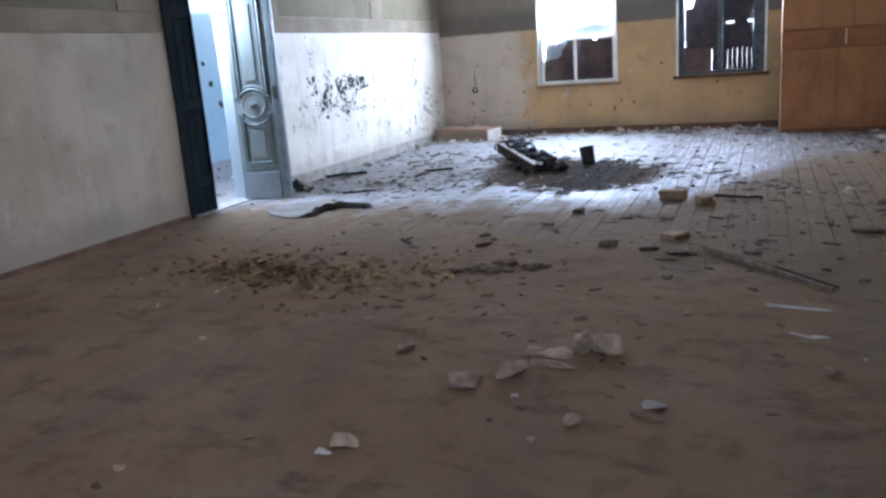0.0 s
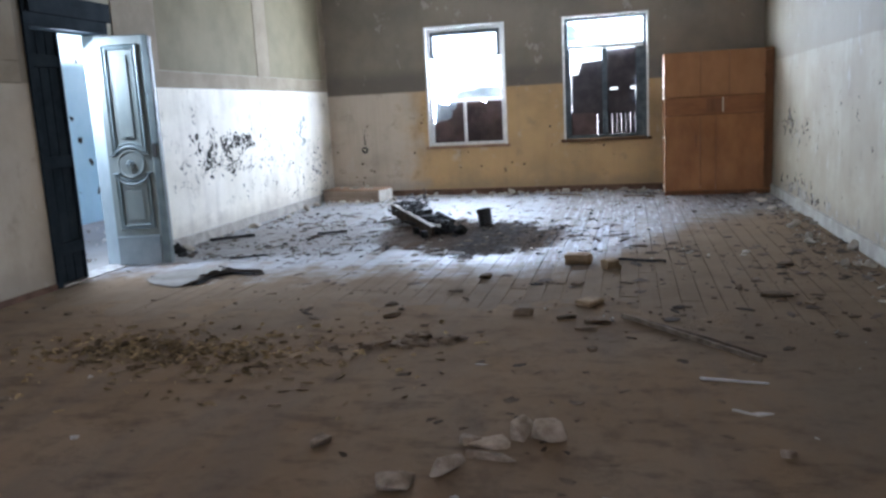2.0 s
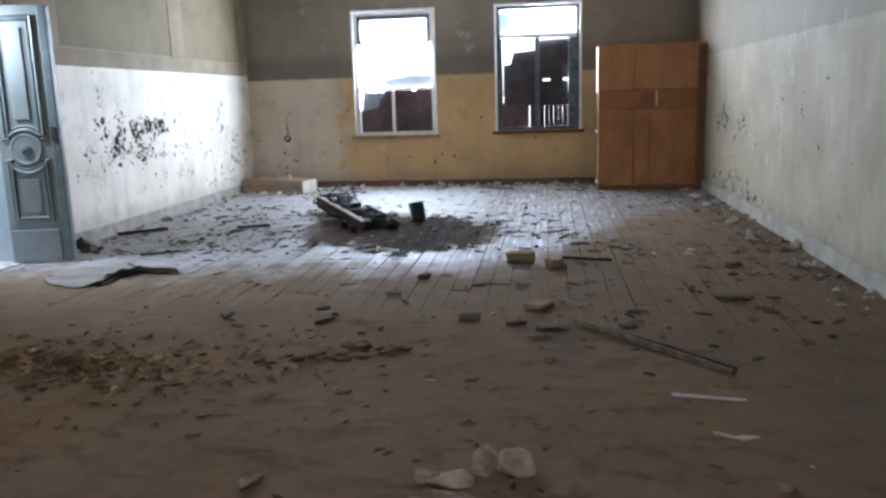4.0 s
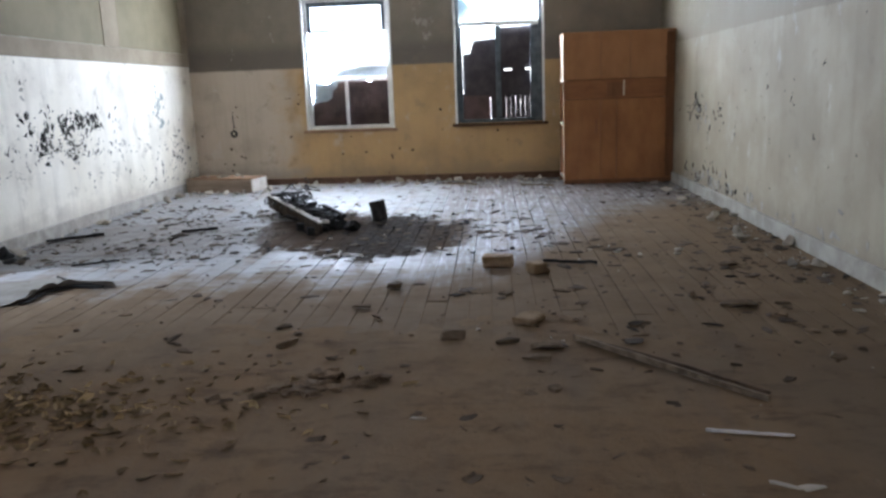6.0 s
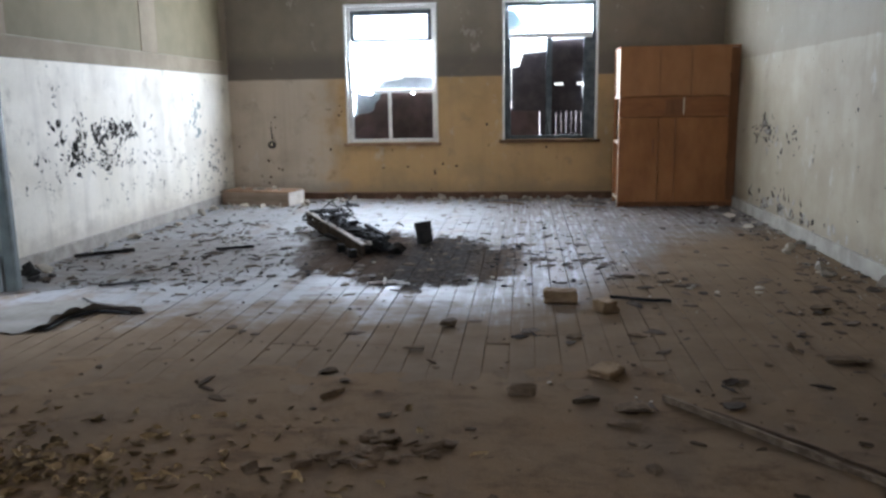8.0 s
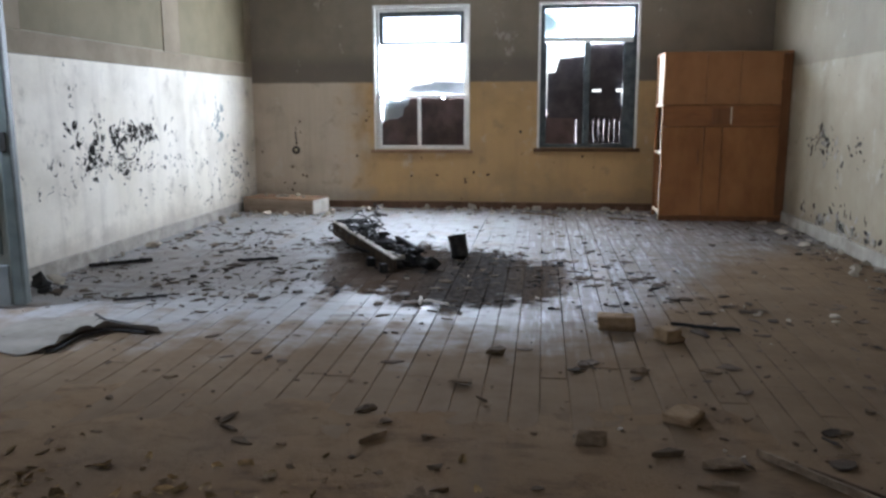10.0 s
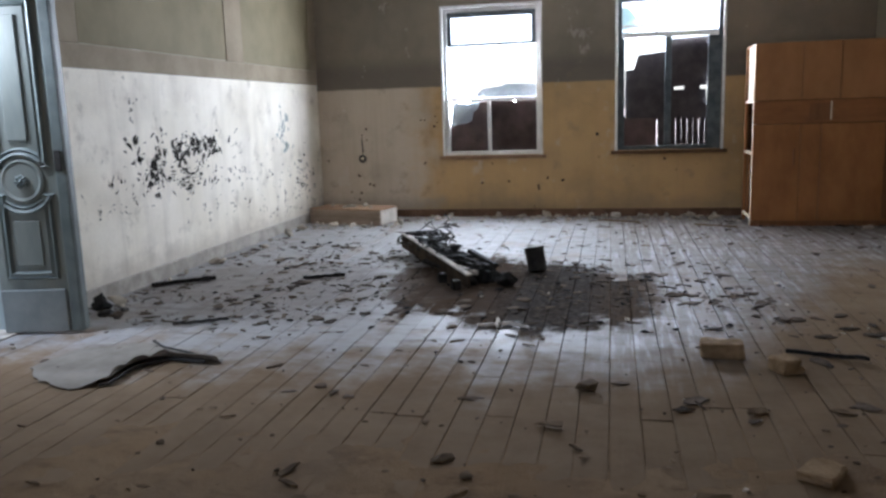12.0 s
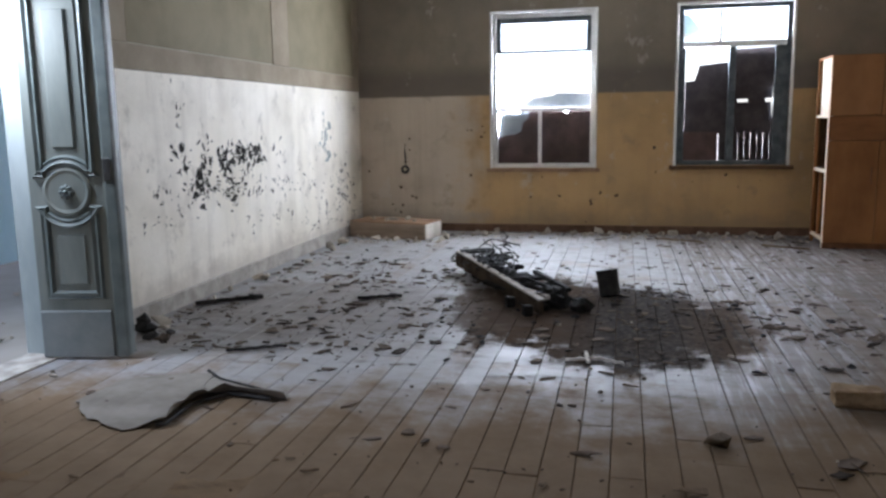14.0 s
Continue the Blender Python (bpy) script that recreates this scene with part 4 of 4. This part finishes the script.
def lath(name, a, b, w, t, material, label, bend=0.0, z=0.006):
    """A split strip of wood from a to b, uneven along its length."""
    a, b = Vector(a), Vector(b)
    n, d = 14, (b - a)
    s = Vector((-d.y, d.x)).normalized()
    bm = bmesh.new()
    rings = []
    for k in range(n + 1):
        u = k / n
        p = a + d * u + s * (bend * math.sin(math.pi * u) + 0.006 * noise.noise(Vector((u * 9, a.x, a.y))))
        ww = w * (0.8 + 0.35 * noise.noise(Vector((u * 6, b.x, 3)))) * (0.55 if k in (0, n) else 1)
        lift = z + 0.01 * abs(noise.noise(Vector((u * 4, 2, a.y))))
        rings.append([bm.verts.new((p.x + s.x * q * ww, p.y + s.y * q * ww, lift + h)) for q, h in ((-.5, 0), (-.42, t), (.42, t * .85), (.5, 0))])
    for r0, r1 in zip(rings, rings[1:]):
        for k in range(4):
            bm.faces.new((r0[k], r0[(k + 1) % 4], r1[(k + 1) % 4], r1[k]))
    bm.faces.new(rings[0]), bm.faces.new(rings[-1])
    return tagged(part(name, bm, material), label, "lath", "loose laths")


lath("lath", (1.04, 2.97), (1.69, 2.17), 0.036, 0.026, STICK, "long weathered lath lying on the soil")
lath("lath", (1.18, 2.86), (1.72, 2.24), 0.018, 0.014, ROT, "thin weathered lath lying on the soil", 0.01)
lath("lath", (1.39, 1.91), (1.67, 1.85), 0.022, 0.014, WHITESTICK, "short pale split lath lying on the soil")
lath("lath", (0.96, 0.62), (1.07, 0.6), 0.022, 0.014, STICK, "short broken lath lying on the soil")
lath("lath", (1.0, 4.7), (1.36, 4.6), 0.03, 0.02, CHAR, "dark lath lying on the boards")
lath("lath", (-3.28, 5.93), (-2.9, 6.22), 0.05, 0.03, CHAR, "charred lath lying by the skirting")
lath("lath", (-2.5, 4.9), (-2.2, 5.05), 0.04, 0.015, CHAR, "charred lath lying on the boards")
lath("lath", (-2.2, 6.3), (-1.9, 6.42), 0.05, 0.02, CHAR, "charred lath lying on the boards")
def rotten_wood():
    """A low ridge of crumbled wood half buried in the soil."""
    q = random.Random(17)
    ridge = thing("rotten_wood", pose(-0.1, 2.35, 0), "crumbling brown wood half buried in soil", "rotten wood")
    for k in range(34):
        u = q.random()
        x, y = -0.46 + 0.66 * u + q.gauss(0, 0.02), 2.24 + 0.22 * u + q.gauss(0, 0.035)
        if k > 26:
            x, y = -0.08 + q.gauss(0, 0.03), 2.42 + 0.2 * q.random()
        bm = chunk((q.uniform(0.05, 0.16), q.uniform(0.03, 0.07), q.uniform(0.012, 0.034)), 300 + k)
        bm.transform(pose(x + 0.1, y - 2.35, 0.006, 0, 0, 18 + q.gauss(0, 30)))
        part("splinter", bm, ROT_SOIL, ridge)


rotten_wood()
lath("lath", (-0.62, 5.05), (-0.42, 5.1), 0.024, 0.014, WHITESTICK, "small pale splinter by the ashes")
lath("lath", (-0.52, 5.2), (-0.5, 5.02), 0.024, 0.014, WHITESTICK, "small pale splinter by the ashes")
lath("lath", (-0.48, 5.12), (-0.32, 5.03), 0.022, 0.012, WHITESTICK, "small pale splinter by the ashes")
lath("lath", (0.0, 9.55), (0.45, 9.35), 0.04, 0.015, STICK, "brown lath below the window")
lath("lath", (1.0, 9.2), (1.4, 9.0), 0.04, 0.015, STICK, "brown lath beside the cabinet")
lath("lath", (-2.0, 9.75), (-1.4, 9.6), 0.05, 0.02, WHITESTICK, "pale lath below the window")

# black twisted rag beside the door leaf
bm = bmesh.new()
for k, (x, y, s, h) in enumerate(((-3.2, 5.2, 0.16, 0.1), (-3.28, 5.32, 0.12, 0.17), (-3.1, 5.1, 0.13, 0.06), (-3.05, 5.22, 0.1, 0.04))):
    lump(bm, (s, s * 0.7, h), k + 40, 0.6, 2, pose(x, y, 0.0, 0, 0, 40 * k))
tagged(part("rag", bm, BLACK), "crumpled black rag lying beside the door", "rag")


def along(pts, u):
    k = u * (len(pts) - 1)
    i = min(int(k), len(pts) - 2)
    return Vector(pts[i]).lerp(Vector(pts[i + 1]), k - i)


def torn_sheet():
    """A torn piece of linoleum with a cracked, lifted edge."""
    bm = bmesh.new()
    n, m = 48, 14
    low = [(-2.80, 4.02), (-2.6, 3.84), (-2.37, 3.75), (-2.22, 3.84), (-2.24, 4.08), (-2.14, 4.24), (-1.84, 4.2)]
    top = [(-2.8, 4.06), (-2.76, 4.36), (-2.56, 4.47), (-2.42, 4.52), (-2.3, 4.45), (-2.1, 4.38), (-1.84, 4.27)]
    grid = {}
    for i in range(n + 1):
        for j in range(m + 1):
            u, v = i / n, j / m
            a, b = along(low, u), along(top, u)
            a = a + Vector((0.02 * noise.noise(Vector((u * 17, 0, 0))), 0.022 * noise.noise(Vector((u * 23, 5, 0)))))
            b = b + Vector((0.03 * noise.noise(Vector((u * 15, 8, 0))), 0.03 * noise.noise(Vector((u * 19, 9, 0)))))
            p = a.lerp(b, v)
            up = min(max((u - 0.38) / 0.15, 0), 1) * (0.6 + 0.7 * abs(noise.noise(Vector((u * 8, 3, 1)))))
            z = 0.006 + 0.07 * up * max(0, 1 - v / 0.4) + 0.006 * abs(noise.noise(Vector((p.x * 9, p.y * 9, 4))))
            grid[i, j] = bm.verts.new((p.x, p.y, z))
    for i in range(n):
        for j in range(m):
            bm.faces.new((grid[i, j], grid[i + 1, j], grid[i + 1, j + 1], grid[i, j + 1]))
    ob = part("linoleum_piece", bm, SHEET)
    solid = ob.modifiers.new("solid", "SOLIDIFY")
    solid.thickness = 0.003
    # Black tube painting the shadow under the lifted front edge.
    edge = [(p.x, p.y - 0.004, 0.014 + 0.02 * abs(noise.noise(Vector((k, 2, 7))))) for k, p in enumerate(along(low, 0.46 + 0.5 * k / 24) for k in range(25))]
    part("edge_shadow", tube(bmesh.new(), edge, 0.009, 6), BLACK, ob, "black shadow line along the lifted edge")
    part("crack", tube(bmesh.new(), [(-2.42, 4.56, 0.008), (-2.28, 4.43, 0.012), (-2.1, 4.36, 0.012), (-1.96, 4.3, 0.01)], 0.008, 5), BLACK, ob, "dark torn strip")
    return tagged(ob, "torn grey linoleum piece with a cracked lifted edge", "linoleum")


torn_sheet()

# socket on the north wall
soc = thing("wall_socket", pose(-2.842, YN - 0.003, 0.715), "broken dark wall socket with bare metal", "socket")
d = lathed(bmesh.new(), ((0.05, 0), (0.05, 0.02), (0.042, 0.028), (0.0, 0.028)), 18)
d.transform(pose(0, 0, 0, 90))
part("socket_body", d, PORCELAIN, soc)
d = lathed(bmesh.new(), ((0.016, 0.028), (0.016, 0.036), (0.0, 0.04)), 12)
d.transform(pose(0.004, 0, 0.004, 90))
part("contact", d, BRASS, soc, "bright bare contact")
# Thin dark tube standing in for the soot streak above the socket.
part("soot_streak", tube(bmesh.new(), [(0, -0.006, 0.03), (0.006, -0.008, 0.12), (-0.004, -0.006, 0.22), (0.003, -0.006, 0.3)], 0.009, 6), PORCELAIN, soc)
d = lump(bmesh.new(), (0.05, 0.05, 0.02), 6, 0.4)
d.transform(Matrix.Translation((-0.019, YN - 0.001, 0.95)) @ pose(0, 0, 0, 90))
tagged(part("wall_hook", d, SOOT_STEEL), "dark rusty hook fixed in the wall", "hook")


# ---- flaked paint on the walls ----
def scrap(bm, m, size, thick, r, lift=0.35):
    """A thin torn scrap or splinter with a ragged outline and a lifted side."""
    n, slim, tip = r.randint(6, 9), r.uniform(0.14, 0.7), r.uniform(0, lift) * size
    rim = []
    for k in range(n):
        a, q = math.tau * k / n, r.uniform(0.35, 1.0)
        rim.append((size * q * math.cos(a), size * slim * q * math.sin(a)))
    lo = [bm.verts.new(m @ Vector((x, y, 0.0))) for x, y in rim]
    hi = [bm.verts.new(m @ Vector((x * 0.93, y * 0.9, thick + tip * max(0.0, y / size)))) for x, y in rim]
    for k in range(n):
        bm.faces.new((lo[k], lo[(k + 1) % n], hi[(k + 1) % n], hi[k]))
    bm.faces.new(hi)
    bm.faces.new(lo[::-1])


def wall_flakes(name, wall_x, facing, spots, material, label):
    bm = bmesh.new()
    r = random.Random(len(spots) + int(facing * 3))
    turn = pose(0, 0, 0, 0, 90 * facing, 0)
    for y, z, sy, sz, n, s0, s1 in spots:
        for _ in range(n):
            yy, zz = r.gauss(y, sy), r.gauss(z, sz)
            if not (0.14 < zz < 1.58 and yy < YN - 0.05):
                continue
            s = s0 + (s1 - s0) * r.random() ** 1.4
            m = Matrix.Translation((wall_x, yy, zz)) @ turn @ pose(0, 0, 0, 0, 0, r.uniform(0, 360))
            scrap(bm, m, s, 0.003, r, 0.0)
            for _ in range(r.randint(0, 3)):
                scrap(bm, Matrix.Translation((0, r.gauss(0, s), r.gauss(0, s))) @ m, s * r.uniform(0.3, 0.8), 0.0035, r, 0.0)
    return tagged(part(name, bm, material), label, "peeled paint", kind="stuff")


wall_flakes("peeled_paint", XL - 0.0005, 1, [(6.72, 1.0, 0.38, 0.06, 64, 0.022, 0.07), (6.5, 0.83, 0.3, 0.09, 50, 0.014, 0.06), (6.95, 1.04, 0.12, 0.03, 14, 0.03, 0.07), (6.9, 0.72, 0.2, 0.05, 25, 0.01, 0.05), (7.2, 1.0, 0.08, 0.04, 14, 0.02, 0.06),
            (7.8, 0.6, 0.5, 0.2, 60, 0.006, 0.03), (8.9, 0.5, 0.5, 0.25, 60, 0.006, 0.035), (9.5, 0.4, 0.25, 0.2, 40, 0.01, 0.05), (5.7, 0.75, 0.25, 0.15, 22, 0.006, 0.03), (6.05, 1.35, 0.03, 0.1, 8, 0.008, 0.02), (2.2, 1.0, 0.5, 0.3, 4, 0.01, 0.03)], FLAKE, "dark spots of flaked paint on the white wall")
wall_flakes("bared_plaster", XL - 0.0003, 1, [(8.85, 1.08, 0.13, 0.12, 16, 0.03, 0.1)], FLAKE_GREY, "grey-green patch bared under the white paint")
wall_flakes("bared_plaster", XR + 0.0003, -1, [(7.6, 0.16, 0.6, 0.06, 40, 0.04, 0.13), (5.5, 0.15, 0.9, 0.04, 26, 0.03, 0.09), (8.0, 0.85, 0.2, 0.12, 10, 0.03, 0.08)], BARE, "grey plaster bared above the broken skirting")
wall_flakes("peeled_paint", XR + 0.0005, -1, [(8.1, 0.9, 0.35, 0.06, 22, 0.02, 0.085), (7.3, 0.8, 0.35, 0.1, 14, 0.02, 0.075), (7.9, 0.2, 0.4, 0.07, 22, 0.03, 0.1), (6.2, 1.2, 0.7, 0.25, 18, 0.008, 0.03), (7.0, 0.2, 0.3, 0.06, 12, 0.02, 0.06), (4.6, 1.0, 1.0, 0.4, 14, 0.006, 0.025)], FLAKE, "dark spots of flaked paint on the cream wall")

b = bmesh.new()
q = random.Random(21)
for x, z, sx, sz, n in ((-2.0, 1.15, 0.1, 0.04, 9), (-2.82, 1.1, 0.04, 0.15, 3), (-1.2, 0.4, 0.6, 0.15, 7), (-1.25, 0.66, 0.5, 0.02, 5), (0.6, 0.62, 0.6, 0.06, 6), (-2.9, 0.4, 0.3, 0.15, 8)):
    for _ in range(n):
        m = Matrix.Translation((min(max(q.gauss(x, sx), XL + 0.1), 1.4), YN + 0.0005, max(q.gauss(z, sz), 0.12))) @ pose(0, 0, 0, 90) @ pose(0, 0, 0, 0, 0, q.uniform(0, 360))
        if not any(a - 0.1 < m.translation.x < c + 0.1 and m.translation.z > e - 0.06 for a, c, e, g in WIN):
            flake(b, m, q.uniform(0.006, 0.035), 0.003, 7, q)
tagged(part("peeled_paint", b, ROT), "brown chips in the ochre wall paint", "peeled paint", kind="stuff")

# ---- leaf litter, soil and crumbs ----
def leaves():
    bm = bmesh.new()
    r = random.Random(8)
    for k in range(800):
        if k < 520:
            x, y = r.gauss(-1.55, 0.4), r.gauss(2.08, 0.2)
        else:
            x, y = r.gauss(-1.0, 0.55), r.gauss(2.1, 0.3)
        s = r.uniform(0.014, 0.044)
        lift = 0.008 + 0.025 * math.exp(-((x + 1.6) / 0.4) ** 2 - ((y - 2.12) / 0.2) ** 2) * r.random()
        m = pose(x, y, lift, r.uniform(-35, 35), r.uniform(-35, 35), r.uniform(0, 360))
        out = [(1.0, 0), (0.55, 0.5), (0.1, 0.55), (-0.6, 0.35), (-1, 0), (-0.6, -0.35), (0.1, -0.55), (0.55, -0.5)]
        vs = [bm.verts.new(m @ Vector((u * s, v * s, 0.5 * s * v * v + 0.15 * s * u * u))) for u, v in out]
        mid = [bm.verts.new(m @ Vector((u * s, 0, -0.12 * s))) for u in (0.5, -0.5)]
        for f in ((vs[0], vs[1], mid[0]), (vs[1], vs[2], vs[3], mid[1], mid[0]), (vs[3], vs[4], mid[1]), (vs[4], vs[5], mid[1]), (vs[5], vs[6], vs[7], mid[0], mid[1]), (vs[7], vs[0], mid[0])):
            bm.faces.new(f)
    tagged(part("leaf_litter", bm, LEAF), "heap of dry brown leaves lying on the soil", "dry leaves", kind="stuff")


leaves()


def soil():
    n, m = 130, 180
    xs = [XL + 0.03 + (XR - XL - 0.06) * i / n for i in range(n + 1)]
    ys = [YS + 0.01 + (4.75 - YS) * j / m for j in range(m + 1)]
    verts, faces = [], []
    for y in ys:
        for x in xs:
            p = Vector((x, y, 0))
            line = 3.0 - 0.12 * max(0.0, x - 0.3) + 0.3 * noise.noise(p * 1.1) + 0.22 * noise.noise(p * 4) + 0.2 * noise.noise(p * 11)
            k = min(max((line - y) / 0.7, -1.3), 1.0)
            z = 0.010 * k + 0.006 * noise.noise(p * 2.5) + 0.0035 * noise.noise(p * 9) + 0.001
            verts.append((x, y, z))
    for j in range(m):
        for i in range(n):
            a = j * (n + 1) + i
            faces.append((a, a + 1, a + n + 2, a + n + 1))
    data = bpy.data.meshes.new("soil")
    data.from_pydata(verts, [], faces)
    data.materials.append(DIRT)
    for p in data.polygons:
        p.use_smooth = True
    tagged(new("soil_layer", data), "trodden brown soil spread over the floorboards", "soil", kind="stuff")


soil()


def crumbs(name, spots, material, label, seed, s0, s1, thick):
    bm = bmesh.new()
    r = random.Random(seed)
    for x0, x1, y0, y1, n in spots:
        for _ in range(n):
            s = s0 + (s1 - s0) * r.random() ** 3.6
            p = Vector((r.uniform(x0, x1), r.uniform(y0, y1), seed))
            for _ in range(3):
                if noise.noise(p * 1.9) + 0.6 * noise.noise(p * 5) > r.uniform(-0.5, 0.35):
                    break
                p = Vector((r.uniform(x0, x1), r.uniform(y0, y1), seed))
            m = pose(p.x, p.y, 0.004, r.uniform(-6, 6), r.uniform(-6, 6), r.gauss(0, 40))
            scrap(bm, m, s, thick * r.uniform(0.5, 1.5), r)
    tagged(part(name, bm, material), label, "debris", kind="stuff")


crumbs("floor_debris", ((-3.3, 2.8, 3.6, 9.9, 950), (-3.3, -1.2, 4.8, 8.0, 600), (-0.9, 1.2, 5.0, 7.2, 380), (-3.3, 2.8, 9.0, 9.95, 160), (2.3, 2.83, 3, 9, 150), (0.9, 2.7, 2.6, 5.5, 120)), CHIPS, "dark flakes and splinters strewn over the boards", 3, 0.007, 0.085, 0.004)
crumbs("soil_debris", ((-3.3, 2.8, -1.5, 3.9, 330), (0.0, 1.4, 0.4, 2.5, 60), (0.6, 2.2, 1.0, 3.5, 80)), CLOD, "brown crumbs strewn over the soil", 4, 0.006, 0.075, 0.006)
crumbs("pale_debris", ((-3.3, 2.8, 9.4, 9.95, 260), (-3.3, -2.2, 8.9, 9.4, 60), (-3.3, 2.8, 4.0, 9.4, 70), (-3.0, 2.6, -0.5, 4.0, 22), (2.5, 2.83, 3.0, 9.0, 60)), PALECHIPS, "pale plaster crumbs below the walls", 6, 0.006, 0.045, 0.007)

def clods(name, spots, material, label, seed, s0, s1, flat=0.6):
    bm = bmesh.new()
    r = random.Random(seed)
    for x0, x1, y0, y1, n in spots:
        for k in range(n):
            s = s0 + (s1 - s0) * r.random() ** 2.5
            size = (s, s * r.uniform(0.5, 0.9), s * flat * r.uniform(0.6, 1.1))
            m = pose(r.uniform(x0, x1), r.uniform(y0, y1), 0.004, 0, 0, r.uniform(0, 360))
            pts = []
            for _ in range(9):
                d = Vector((r.gauss(0, 1), r.gauss(0, 1), r.gauss(0, 1))).normalized()
                pts.append(bm.verts.new(m @ Vector((d.x * size[0] / 2, d.y * size[1] / 2, max(d.z * size[2] * 0.6 + size[2] * 0.3, 0)))))
            t = bmesh.ops.convex_hull(bm, input=pts)
            bmesh.ops.delete(bm, geom=[v for v in pts if v.is_valid and not v.link_faces], context="VERTS")
    tagged(part(name, bm, material), label, "rubble", kind="stuff")


clods("soil_clods", ((-3.2, 2.7, -1.2, 3.8, 110), (0.5, 2.6, 1.0, 3.8, 80), (-0.8, 0.4, 2.1, 3.6, 40), (0.2, 1.0, 0.6, 1.4, 40)), CLOD, "dark clods of soil and crumbs", 12, 0.015, 0.085, 0.2)
clods("plaster_crumbs", ((-3.3, 1.5, 9.5, 9.96, 110), (-1.2, 1.5, 9.7, 9.96, 45), (-3.3, -2.2, 9.0, 9.3, 30), (2.55, 2.82, 3.5, 9.0, 60), (-3.3, -3.1, 5.0, 9.0, 30)), PALECHIPS, "pale plaster crumbs heaped along the walls", 14, 0.02, 0.15, 0.6)
clods("charred_crumbs", ((-3.2, -1.0, 4.9, 8.0, 90), (-1.2, 1.1, 5.0, 7.2, 90), (-3.0, 2.6, 4.5, 9.2, 60), (2.4, 2.8, 5.8, 8.5, 20)), CHAR, "dark charred crumbs on the boards", 15, 0.015, 0.085, 0.3)

# ---- floorboards ----
floor = thing("floor", pose(0, 0, 0), "dusty bare floorboards with open joints", "floor", kind="structure")
width, gap = 0.126, 0.004
lengths = (3.6, 4.4, 5.2)
blank = {}
for ln in lengths:
    blank[ln] = made("plank", box(bmesh.new(), 0, width - gap, 0, ln - 0.004, -0.028, 0.0, 0.0022), BOARDS)
r = random.Random(2)
cols = int((XR - XL) / width)
for i in range(cols + 1):
    y = YS + 0.01 - r.uniform(0, 1.8)
    x = XL + 0.002 + i * width
    while y < YN:
        ln = r.choice(lengths)
        if y + ln > YN + 0.1:
            ln = min(lengths, key=lambda q: abs(YN + 0.1 - y - q))
        ob = new("plank", blank[ln])
        ob.parent = floor
        ob.location = (x, y, -r.uniform(0, 0.003))
        ob.rotation_euler = (0, radians(r.uniform(-0.5, 0.5)), 0)
        y += ln
